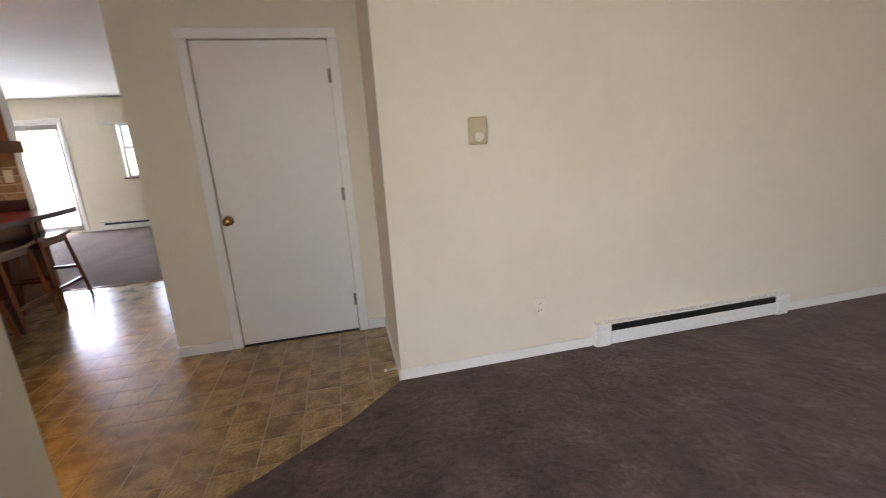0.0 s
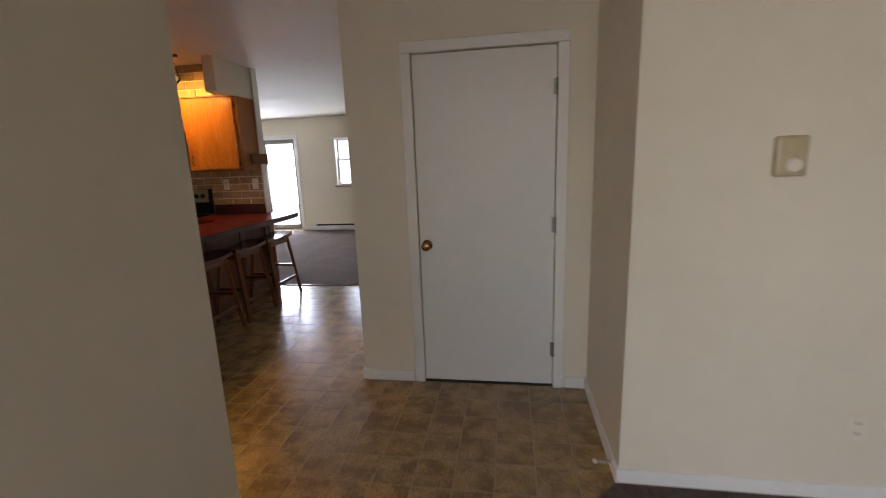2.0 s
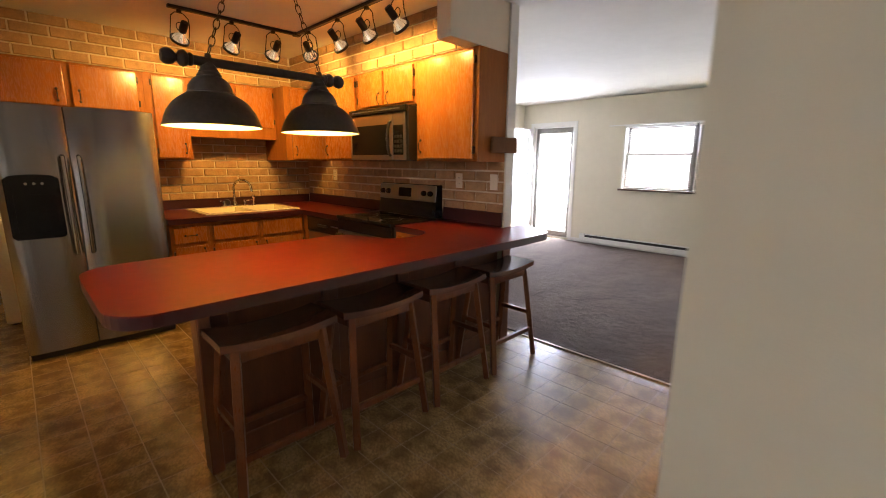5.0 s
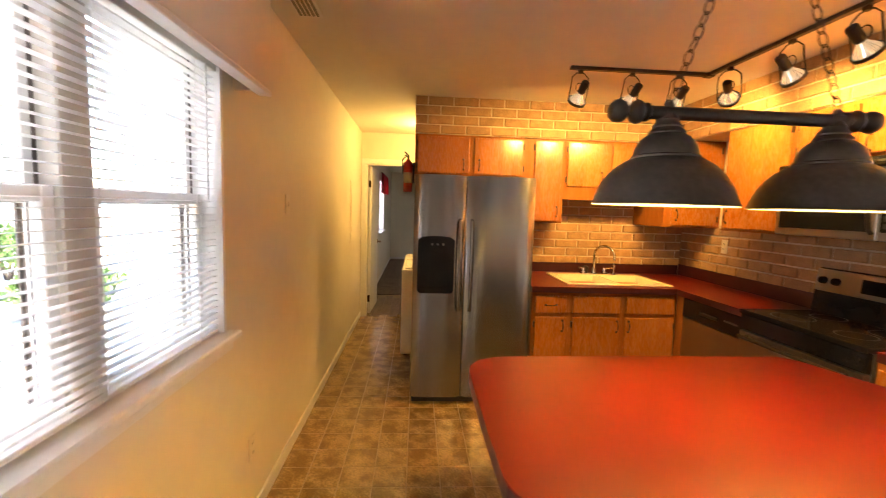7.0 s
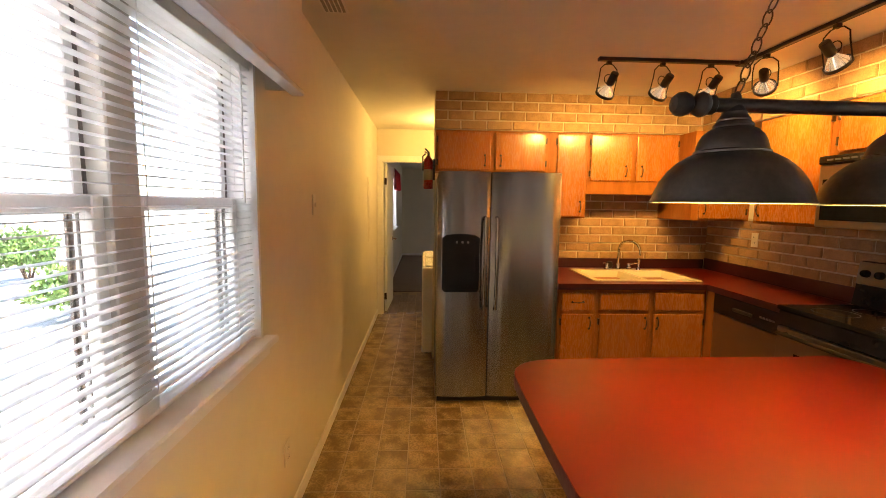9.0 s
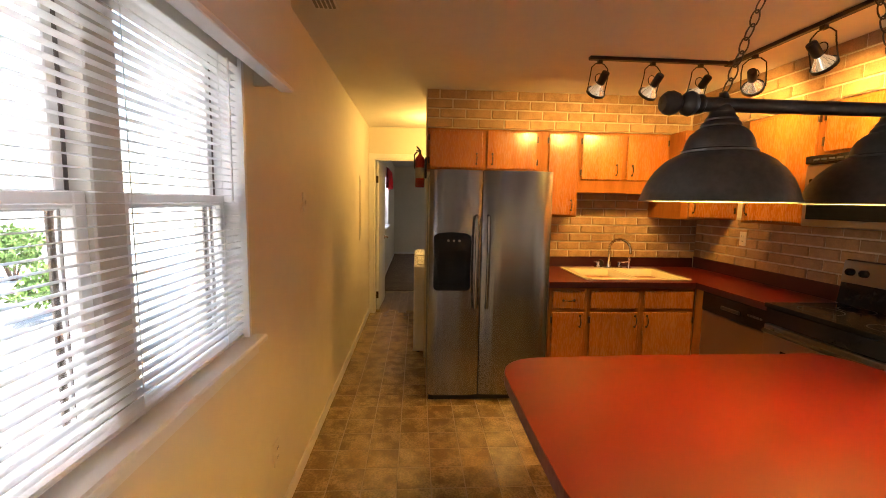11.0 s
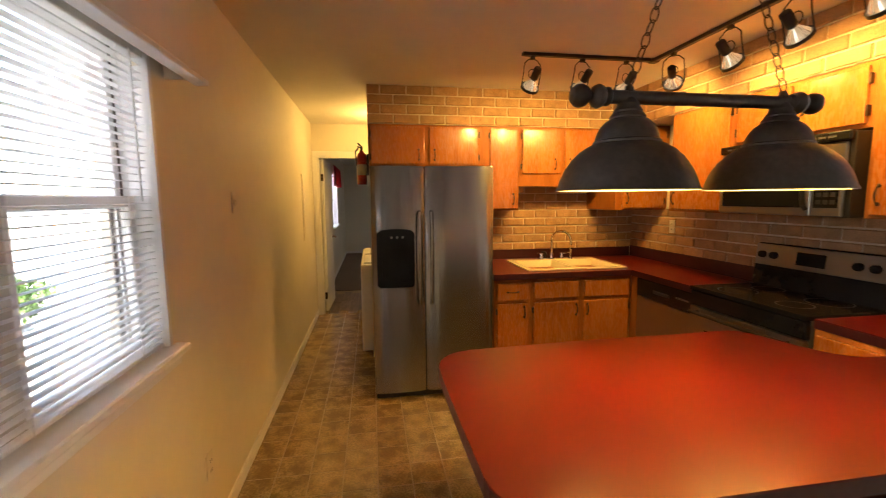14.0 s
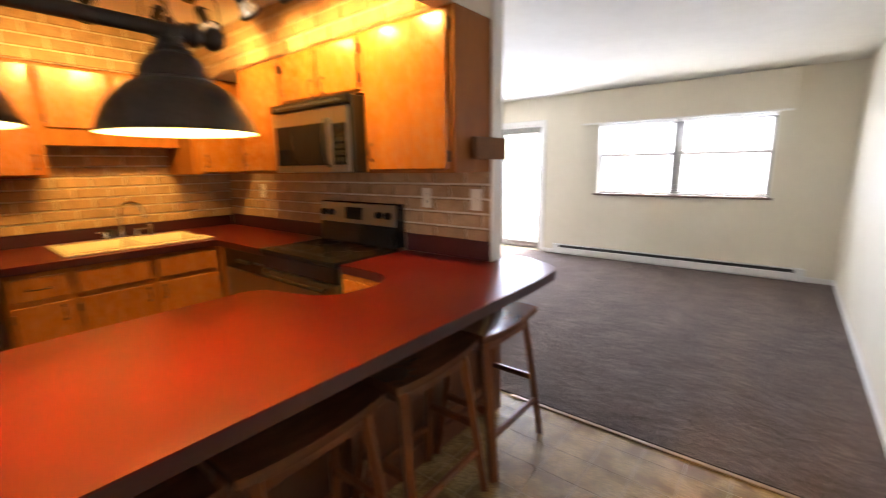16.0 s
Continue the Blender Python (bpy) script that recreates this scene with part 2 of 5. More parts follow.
INK = mat("dark_print", (0.05, 0.05, 0.05), (0.04, 0.04, 0.04), 30, 0.6)
BULB = glow("warm_bulb", (1.0, 0.62, 0.28), 1.5)
REFLECT = glow("lit_reflector_glass", (1.0, 0.72, 0.40), 0.045)
REFLECT.node_tree.nodes["Principled BSDF"].inputs["Metallic"].default_value = 0.8
REFLECT.node_tree.nodes["Principled BSDF"].inputs["Roughness"].default_value = 0.18
SHADEIN = mat("white_shade_lining", (0.80, 0.78, 0.72), (0.77, 0.75, 0.69), 9, 0.45, fine=0.05)
# sash colour darkened to show the rails as silhouettes against daylight
BACKLITF = mat("backlit_dark_sash", (0.20, 0.185, 0.18), (0.17, 0.16, 0.155), 9, 0.5, metal=0.0, fine=0.1)
GLASS = bpy.data.materials.new("clear_window_glass")
GLASS.use_nodes = True
gb = GLASS.node_tree.nodes["Principled BSDF"]
gb.inputs["Transmission Weight"].default_value = 1
gb.inputs["Roughness"].default_value = 0.0
gb.inputs["IOR"].default_value = 1.45
DARKGLASS = mat("black_oven_glass", (0.010, 0.010, 0.011), (0.008, 0.008, 0.009), 8, 0.07, fine=0.1, wear=0.0, spec=0.1)

# ---- builders ----


def box(bm, x0, x1, y0, y1, z0, z1, bev=0.0, seg=1):
    x0, x1 = sorted((x0, x1))
    y0, y1 = sorted((y0, y1))
    z0, z1 = sorted((z0, z1))
    made = bmesh.ops.create_cube(bm, size=1, matrix=Matrix.Translation(((x0 + x1) / 2, (y0 + y1) / 2, (z0 + z1) / 2)) @ Matrix.Diagonal((x1 - x0, y1 - y0, z1 - z0, 1)))
    if bev:
        bev = min(bev, 0.45 * min(x1 - x0, y1 - y0, z1 - z0))
        edges = list({e for v in made["verts"] for e in v.link_edges})
        bmesh.ops.bevel(bm, geom=edges, offset=bev, segments=seg, affect="EDGES", profile=0.5)
    return bm


def prism(bm, outline, z0, z1, bev=0.0, seg=2):
    """An upright plate with the outline (x, y), counterclockwise."""
    low = [bm.verts.new((x, y, z0)) for x, y in outline]
    top = [bm.verts.new((x, y, z1)) for x, y in outline]
    f = bm.faces.new(top)
    bm.faces.new(list(reversed(low)))
    n = len(outline)
    for i in range(n):
        bm.faces.new((low[i], low[(i + 1) % n], top[(i + 1) % n], top[i]))
    if bev:
        bmesh.ops.bevel(bm, geom=list(f.edges), offset=bev, segments=seg, affect="EDGES", profile=0.5)
    return bm


def lathe(bm, profile, m=None, n=24, cap=False):
    """Turn (radius, height) pairs round the z axis of the pose m."""
    m = m or Matrix.Identity(4)
    rings = []
    for r, z in profile:
        rings.append([bm.verts.new(m @ Vector((r * math.cos(2 * math.pi * i / n), r * math.sin(2 * math.pi * i / n), z))) for i in range(n)])
    for a, b in zip(rings, rings[1:]):
        for i in range(n):
            bm.faces.new((a[i], a[(i + 1) % n], b[(i + 1) % n], b[i]))
    if cap:
        bm.faces.new(list(reversed(rings[0])))
        bm.faces.new(rings[-1])
    return bm


def tube(bm, points, r, n=8, closed=False):
    """A round bar along the points; r may be one radius or one for each point."""
    pts = [Vector(p) for p in points]
    radii = r if isinstance(r, (list, tuple)) else [r] * len(pts)
    rings = []
    side = None
    for i, p in enumerate(pts):
        a = pts[i - 1] if (i or closed) else p
        b = pts[(i + 1) % len(pts)] if (i + 1 < len(pts) or closed) else p
        d = (b - a).normalized()
        if side is None:
            side = d.orthogonal().normalized()
        side = (side - d * side.dot(d)).normalized()
        up = d.cross(side)
        rings.append([bm.verts.new(p + radii[i] * (math.cos(2 * math.pi * k / n) * side + math.sin(2 * math.pi * k / n) * up)) for k in range(n)])
    pairs = list(zip(rings, rings[1:])) + ([(rings[-1], rings[0])] if closed else [])
    for a, b in pairs:
        for k in range(n):
            bm.faces.new((a[k], a[(k + 1) % n], b[(k + 1) % n], b[k]))
    if not closed:
        bm.faces.new(list(reversed(rings[0])))
        bm.faces.new(rings[-1])
    return bm


def bar(bm, a, b, w, d, bev=0.003):
    """A rectangular bar from a to b, w by d across."""
    a, b = Vector(a), Vector(b)
    m = Matrix.Translation((a + b) / 2) @ (b - a).to_track_quat("Z", "Y").to_matrix().to_4x4() @ Matrix.Diagonal((w, d, (b - a).length, 1))
    made = bmesh.ops.create_cube(bm, size=1, matrix=m)
    if bev:
        bmesh.ops.bevel(bm, geom=list({e for v in made["verts"] for e in v.link_edges}), offset=bev, segments=1, affect="EDGES")
    return bm


def mesh_of(name, bm, material, smooth=False):
    bmesh.ops.recalc_face_normals(bm, faces=bm.faces)
    me = bpy.data.meshes.new(name)
    bm.to_mesh(me)
    bm.free()
    me.materials.append(material)
    if smooth:
        for p in me.polygons:
            p.use_smooth = True
        me.set_sharp_from_angle(angle=radians(38))
    return me


def part(name, bm, material, parent, label="", smooth=False):
    """Link a bmesh, in world places, as one mesh under a thing or a part."""
    ob = new(name, mesh_of(name, bm, material, smooth))
    if parent is not None:
        ob.parent = parent
        ob.matrix_parent_inverse = parent.matrix_basis.inverted() if parent.parent is None else Matrix.Identity(4)
    if label:
        ob["label"] = label
    return ob


def thing(name, x, y, z, label, category, group=""):
    ob = new(name)
    ob.empty_display_size = 0.1
    ob.matrix_basis = pose(x, y, z)
    return tagged(ob, label, category, group)


def solid(name, bm, material, label, category="", group="", kind="", smooth=False):
    ob = part(name, bm, material, None, "", smooth)
    return tagged(ob, label, category, group, kind)


def B():
    return bmesh.new()


def bx(*a, **k):
    return box(bmesh.new(), *a, **k)


# ---- structure ----


def structure(name, bm, material, label, category):
    return solid(name, bm, material, label, category, kind="structure")


def wall_with_hole(bm, along, lo, hi, p0, p1, holes, top=CEIL):
    """A wall along x or y from lo to hi, between p0 and p1 across, with rectangular holes (a, b, z0, z1)."""
    def put(a, b, z0, z1):
        if b - a < 1e-4 or z1 - z0 < 1e-4:
            return
        if along == "x":
            box(bm, a, b, p0, p1, z0, z1)
        else:
            box(bm, p0, p1, a, b, z0, z1)
    at = lo
    for a, b, z0, z1 in sorted(holes):
        put(at, a, 0, top)
        put(a, b, 0, z0)
        put(a, b, z1, top)
        at = b
    put(at, hi, 0, top)
    return bm


KW = (-3.62, -2.37, 0.955, 2.02)       # kitchen window opening
LW = (-4.07, -2.00, 0.96, 1.99)       # living room window opening
PD = (-5.77, -4.95, 0.04, 2.04)       # patio door opening
FW = (-2.3, -0.3, 0.05, 2.05)         # unseen front room opening, added to let daylight in
SW = (-1.0, 0.6, 0.5, 2.05)           # unseen south opening, added for the fill lamp
BW = (-11.5, -10.3, 0.95, 2.0)         # bedroom window opening
HD = (1.83, 2.60, 0.0, 2.04)          # hall door opening
CD = (-0.905, -0.098, 0.0, 2.0)        # closet door opening

def two_boxes(z0, z1):
    """The house's L-shaped outline as a slab."""
    return prism(B(), [(-14.1, WIN_Y - 0.2), (START_W - T, WIN_Y - 0.2), (START_W - T, SOUTH - 0.15), (7.0, SOUTH - 0.15), (7.0, LIV_Y + 0.2), (-14.1, LIV_Y + 0.2)], z0, z1)


floor = structure("floor", two_boxes(-0.12, -0.0008), GROUT, "tan sheet vinyl with pale printed joints", "floor")
ceiling = structure("ceiling", two_boxes(CEIL, CEIL + 0.12), CEILING, "off-white painted ceiling, lightly textured", "ceiling")
structure("wall_kitchen_window", wall_with_hole(B(), "x", -14.1, START_W, WIN_Y - 0.2, WIN_Y, [KW, BW]), PAINT, "cream painted wall with a wide window", "wall")
structure("wall_front_room_west", wall_with_hole(B(), "y", SOUTH, WIN_Y - 0.2, START_W - T, START_W, [FW]), PAINT, "cream painted front room side wall with an unseen opening added for daylight", "wall")
structure("wall_front_room_north", bx(NOOK_X, 7.0, THERM_Y, THERM_Y + T, 0, CEIL), PAINT, "cream painted wall with thermostat and heater", "wall")
structure("wall_nook_side", bx(NOOK_X, NOOK_X + T, THERM_Y + T, CLOSET_Y + T, 0, CEIL), PAINT, "cream painted side wall of the entry nook", "wall")
structure("wall_closet", wall_with_hole(B(), "x", EAST, NOOK_X, CLOSET_Y, CLOSET_Y + T, [CD]), PAINT, "cream painted closet wall around a white door", "wall")
structure("wall_living_east", bx(EAST, EAST + T, CLOSET_Y + T, LIV_Y, 0, CEIL), PAINT, "cream painted long wall of the living room", "wall")
structure("wall_closet_back", bx(EAST + T, NOOK_X, CLOSET_Y + 0.8, CLOSET_Y + 0.9, 0, CEIL), PAINT, "plain closet back wall", "wall")
structure("wall_living_north", wall_with_hole(B(), "x", LIV_W - T, EAST + T, LIV_Y, LIV_Y + 0.2, [PD, LW]), PAINT, "cream painted wall with patio door and double window", "wall")
structure("wall_living_west", bx(LIV_W - T, LIV_W, RANGE_Y + 0.085, LIV_Y, 0, CEIL), PAINT, "cream painted end wall of the living room", "wall")
structure("wall_range", bx(SINK_X, WALL_END, RANGE_Y, RANGE_Y + 0.085, 0, CEIL), PAINT, "partition between kitchen and living room", "wall")
structure("wall_sink", bx(SINK_X - 0.1, SINK_X, 2.47, RANGE_Y + 0.085, 0, CEIL), PAINT, "partition behind sink and refrigerator", "wall")
structure("wall_hall_end", wall_with_hole(B(), "y", WIN_Y, 3.7, HALL_X - 0.11, HALL_X, [HD]), PAINT, "cream painted hall end wall with a doorway", "wall")
structure("wall_laundry_back", bx(HALL_X, SINK_X - 0.1, 3.7, 3.8, 0, CEIL), PAINT, "plain cream laundry niche wall", "wall")
structure("wall_bedroom_far", bx(-14.1, -14.0, WIN_Y, 5.0, 0, CEIL), PAINT, "pale far wall of the end room", "wall")
structure("wall_bedroom_north", bx(-14.0, HALL_X - 0.11, 4.9, 5.0, 0, CEIL), PAINT, "pale side wall of the end room", "wall")
structure("wall_bedroom_east", bx(HALL_X - 0.11, HALL_X, 3.7, 5.0, 0, CEIL), PAINT, "pale end room wall", "wall")
structure("wall_front_south", wall_with_hole(B(), "x", START_W - T, 7.0, SOUTH - 0.15, SOUTH, [SW]), PAINT, "cream front room end wall with an unseen opening added for fill light", "wall")
structure("wall_front_east", bx(6.88, 7.0, SOUTH, THERM_Y, 0, CEIL), PAINT, "cream front room side wall", "wall")
structure("soffit_sink", bx(SINK_X, -5.68, 2.47, 4.80, 2.125, CEIL), MORTAR, "brick-faced soffit over the sink cabinets", "soffit")
structure("soffit_wing", bx(-3.17, -3.052, 4.53, RANGE_Y, 2.122, CEIL, bev=0.003), PAINT, "cream drywall block at the end of the soffit", "soffit")
structure("soffit_range", bx(SINK_X, -3.17, 4.80, RANGE_Y, 2.125, CEIL), MORTAR, "brick-faced soffit over the range cabinets", "soffit")

CARPET_EDGE = [(NOOK_X, THERM_Y - 0.01), (-0.2, 2.11), (-0.66, 1.80), (START_W, 1.47)]
structure("carpet_front_room", prism(B(), [(START_W, SOUTH), (6.88, SOUTH), (6.88, THERM_Y), (NOOK_X, THERM_Y)] + CARPET_EDGE[1:], -0.003, 0.012, 0.006), CARPET, "dark brown cut-pile carpet meeting the vinyl in a slanted line", "carpet")
structure("carpet_living_room", bx(LIV_W, EAST, 5.36, LIV_Y, -0.003, 0.012, bev=0.005), CARPET, "dark brown carpet with vacuum marks", "carpet")
structure("carpet_bedroom", bx(-14.0, -9.05, WIN_Y, 4.9, -0.003, 0.012, bev=0.005), CARPET, "brown carpet of the end room", "carpet")
structure("carpet_strip", bx(-3.05, EAST, 5.335, 5.362, -0.003, 0.010, bev=0.004), STRIP, "tan metal strip between vinyl and carpet", "trim")


def skirting(pieces):
    for p in pieces:
        structure("baseboard", box(B(), *p, 0.0, 0.075, bev=0.004), TRIM, "low white painted baseboard", "baseboard")


skirting([
    (NOOK_X, 1.33, THERM_Y - 0.013, THERM_Y), (2.83, 6.88, THERM_Y - 0.013, THERM_Y),
    (NOOK_X - 0.013, NOOK_X, THERM_Y - 0.013, CLOSET_Y - 0.013),
    (EAST, CD[0] - 0.07, CLOSET_Y - 0.013, CLOSET_Y), (CD[1] + 0.07, NOOK_X, CLOSET_Y - 0.013, CLOSET_Y),
    (EAST - 0.013, EAST, CLOSET_Y - 0.013, LIV_Y - 0.013),
    (HALL_X, START_W, WIN_Y, WIN_Y + 0.013),
    (START_W, START_W + 0.013, FW[1] + 0.08, WIN_Y),
    (-4.70 + 3.12, EAST - 0.013, LIV_Y - 0.013, LIV_Y), (-4.91, -4.72, LIV_Y - 0.013, LIV_Y),
    (-14.0, HALL_X - 0.12, WIN_Y, WIN_Y + 0.013), (-14.0, -13.987, WIN_Y + 0.013, 4.9),
    (LIV_W, LIV_W + 0.013, RANGE_Y + 0.085, LIV_Y),
])


def casing(name, along, a, b, z1, face, s, w=0.062, d=0.016, z0=0.0):
    """A door casing on the wall face; s is the way out of the wall."""
    bm = B()
    f = lambda p, q, zz0, zz1: box(bm, p, q, face, face + s * d, zz0, zz1, bev=0.004) if along == "x" else box(bm, face, face + s * d, p, q, zz0, zz1, bev=0.004)
    f(a - w, a, z0, z1)
    f(b, b + w, z0, z1)
    f(a - w, b + w, z1, z1 + w)
    return structure(name, bm, TRIM, "white painted casing", "trim")


casing("trim_closet_door", "x", CD[0], CD[1], CD[3], CLOSET_Y, -1)
casing("trim_hall_door", "y", HD[0], HD[1], HD[3], HALL_X, 1)
casing("trim_patio_door", "x", PD[0], PD[1], PD[3], LIV_Y, -1)
structure("trim_wall_end", bx(WALL_END, WALL_END + 0.014, RANGE_Y - 0.002, RANGE_Y + 0.09, CT, CEIL, bev=0.003), TRIM, "white trim board on the partition end", "trim")
structure("trim_hall_jamb", (lambda bm: (box(bm, HALL_X - 0.11, HALL_X, HD[0], HD[0] + 0.018, 0, HD[3]), box(bm, HALL_X - 0.11, HALL_X, HD[1] - 0.018, HD[1], 0, HD[3]), box(bm, HALL_X - 0.11, HALL_X, HD[0] + 0.018, HD[1] - 0.018, HD[3] - 0.018, HD[3]), bm)[-1])(B()), TRIM, "white door jamb lining", "trim")

# ---- doors ----


def knob(parent, x, y, z, s):
    """A round knob on a rose; s is the way it points along y."""
    bm = B()
    m = Matrix.Translation((x, y, z)) @ Vector((0, s, 0)).to_track_quat("Z", "Y").to_matrix().to_4x4()
    lathe(bm, [(0.0, 0), (0.032, 0), (0.032, 0.005), (0.024, 0.010), (0.011, 0.014), (0.010, 0.030), (0.018, 0.036), (0.027, 0.046), (0.028, 0.056), (0.022, 0.066), (0.010, 0.070), (0.0, 0.0705)], m, 20)
    return part("knob", bm, BRASS, parent, "worn brass door knob", smooth=True)


closet = thing("closet_door", (CD[0] + CD[1]) / 2, CLOSET_Y, 0.012, "plain white flush closet door, closed, with brass knob", "door")
leaf = part("leaf", bx(CD[0] + 0.004, CD[1] - 0.004, CLOSET_Y + 0.006, CLOSET_Y + 0.041, 0.014, CD[3] - 0.005, bev=0.003), DOORW, closet)
knob(closet, CD[0] + 0.05, CLOSET_Y + 0.006, 0.905, -1)
for hz in (0.25, 1.02, 1.78):
    bm = B()
    tube(bm, [(CD[1] + 0.001, CLOSET_Y - 0.010, hz - 0.045), (CD[1] + 0.001, CLOSET_Y - 0.010, hz + 0.045)], 0.007, 8)
    box(bm, CD[1] - 0.018, CD[1] + 0.012, CLOSET_Y - 0.004, CLOSET_Y + 0.006, hz - 0.042, hz + 0.042)
    part("hinge", bm, HINGE, closet, "dull steel hinge")
# black strip gives the gap under the door its shade
structure("threshold_closet", bx(CD[0], CD[1], CLOSET_Y + 0.002, CLOSET_Y + 0.1, -0.003, 0.006), BLACKM, "black strip in place of the shaded gap under the closet door", "trim")

LEAN = Matrix.Translation((HALL_X - 0.13, HD[0] + 0.03, 0)) @ Matrix.Rotation(radians(-2), 4, "Z") @ Matrix.Translation((-HALL_X + 0.13, -HD[0] - 0.03, 0))


def swung(b):
    """Turn a piece of the open door about its hinge."""
    bmesh.ops.transform(b, matrix=LEAN, verts=b.verts)
    return b


bed = thing("bedroom_door", HALL_X - 0.1, HD[0] + 0.05, 0.012, "cream panel door standing open into the end room", "door")
part("leaf", swung(bx(HALL_X - 0.13 - 0.73, HALL_X - 0.13, HD[0] + 0.022, HD[0] + 0.057, 0.012, 2.015, bev=0.003)), DOORW, bed)
for hz in (0.22, 1.78):
    part("hinge", bx(HALL_X - 0.13, HALL_X - 0.11, HD[0] + 0.019, HD[0] + 0.05, hz - 0.045, hz + 0.045, bev=0.002), PULL, bed, "dark bronze hinge")
bm = B()
tube(bm, [(HALL_X - 0.79, HD[0] + 0.057, 0.96), (HALL_X - 0.79, HD[0] + 0.105, 0.96), (HALL_X - 0.78, HD[0] + 0.112, 0.96), (HALL_X - 0.68, HD[0] + 0.112, 0.955)], 0.009, 8)
lathe(bm, [(0.0, 0), (0.03, 0), (0.028, 0.008), (0.0, 0.009)], Matrix.Translation((HALL_X - 0.79, HD[0] + 0.057, 0.96)) @ Matrix.Rotation(radians(-90), 4, "X"), 16)
part("door_handle", swung(bm), BRASS, bed, "brass lever handle", smooth=True)

# ---- windows ----


def window(name, x0, x1, z0, z1, y, s, units, label, sill_material, sill_out=0.05, mull=0.13, sash_material=None):
    """A window of double-hung units in a wall whose inner face is at y; s is the way out."""
    sash_material = sash_material or VINYLF
    root = tagged(new(name), label, "window", kind="structure")
    root.matrix_basis = pose((x0 + x1) / 2, y, z0)
    Y = lambda v: y + s * v
    bm = B()
    box(bm, x0, x0 + 0.02, Y(0.0), Y(0.155), z0, z1)
    box(bm, x1 - 0.02, x1, Y(0.0), Y(0.155), z0, z1)
    box(bm, x0 + 0.02, x1 - 0.02, Y(0.0), Y(0.155), z1 - 0.02, z1)
    box(bm, x0 + 0.02, x1 - 0.02, Y(0.0), Y(0.155), z0, z0 + 0.02)
    part("window_frame", bm, VINYLF, root)
    bm = B()
    box(bm, x0 - 0.03, x1 + 0.03, Y(-sill_out), Y(0.07), z0 - 0.004, z0 + 0.024, bev=0.006)
    part("window_sill", bm, sill_material, root)
    mw = mull
    step = (x1 - x0 - 0.04 - mw * (units - 1)) / units
    mid = (z0 + z1) / 2 + (0.06 if sash_material is BACKLITF else 0.004)
    for i in range(units):
        a = x0 + 0.02 + i * (step + mw)
        b = a + step
        if i:
            part("mullion", bx(a - mw, a, Y(0.03 if sash_material is BACKLITF else 0.06), Y(0.15), z0 + 0.024, z1 - 0.02, bev=0.004), sash_material if sash_material is BACKLITF else MULLION, root)
        if sash_material is not BACKLITF:
            part("screen_track", bx(a, a + 0.010, Y(0.108), Y(0.152), z0 + 0.024, z1 - 0.02), TRACKM, root, "weathered brown outer screen track")
            for v, w, m in ((0.112, 0.005, TRACKM), (0.127, 0.006, VINYLF), (0.146, 0.006, TRACKM)):
                part("track_rib", bx(a + 0.010, a + 0.017, Y(v), Y(v + w), z0 + 0.024, z1 - 0.02), m, root)
        for lo, hi, v in ((z0 + 0.024, mid + 0.02, 0.075), (mid - 0.02, z1 - 0.02, 0.11)):
            bm = B()
            w = 0.042 if sash_material is BACKLITF else 0.035
            box(bm, a, a + w, Y(v), Y(v + 0.032), lo, hi, bev=0.003)
            box(bm, b - w, b, Y(v), Y(v + 0.032), lo, hi, bev=0.003)
            box(bm, a + w, b - w, Y(v), Y(v + 0.032), lo, lo + w, bev=0.003)
            box(bm, a + w, b - w, Y(v), Y(v + 0.032), hi - w, hi, bev=0.003)
            sash = part("sash", bm, sash_material, root)
            pane = part("pane", bx(a + w - 0.004, b - w + 0.004, Y(v + 0.013), Y(v + 0.018), lo + w - 0.004, hi - w + 0.004), GLASS, sash)
            pane.visible_shadow = False
    return root


def blind(name, x0, x1, z0, z1, y, tilt, pitch, label, wands=True, width=0.0255):
    root = thing(name, (x0 + x1) / 2, y, z1, label, "window blind")
    part("headrail", bx(x0, x1, y - 0.02, y + 0.02, z1 - 0.035, z1, bev=0.003), BLINDW, root)
    part("bottom_rail", bx(x0, x1, y - 0.012, y + 0.012, z0, z0 + 0.012, bev=0.003), BLINDW, root)
    bm = B()
    n = 5
    rows = []
    for i in range(n):
        u = (i / (n - 1) - 0.5) * width
        rows.append([bm.verts.new((x, u, 0.0016 * math.cos(math.pi * u / width) + o)) for o in (0, -0.0006) for x in ((x0 - x1) / 2 + 0.004, (x1 - x0) / 2 - 0.004)])
    for p, q in zip(rows, rows[1:]):
        bm.faces.new((p[0], p[1], q[1], q[0]))
        bm.faces.new((q[2], q[3], p[3], p[2]))
    me = mesh_of("slat", bm, BLINDW, True)
    z = z0 + 0.03
    k = 0
    while z < z1 - 0.045:
        ob = new("slat", me)
        ob.parent = root
        ob.matrix_parent_inverse = root.matrix_basis.inverted()
        ob.matrix_basis = pose((x0 + x1) / 2, y, z, tilt + 1.6 * math.sin(k * 2.3), 0.05 * math.sin(k * 1.7), 0)
        z += pitch
        k += 1
    for f in (0.12, 0.5, 0.88):
        part("ladder_cord", tube(B(), [(x0 + f * (x1 - x0), y + 0.014, z0), (x0 + f * (x1 - x0), y + 0.014, z1)], 0.0012, 5), BLINDW, root)
    if wands:
        part("tilt_wand", tube(B(), [(x0 + 0.09, y + wands * 0.024, z1 - 0.5), (x0 + 0.09, y + wands * 0.024, z1 - 0.03)], 0.0035, 6), VINYLF, root)
    return root


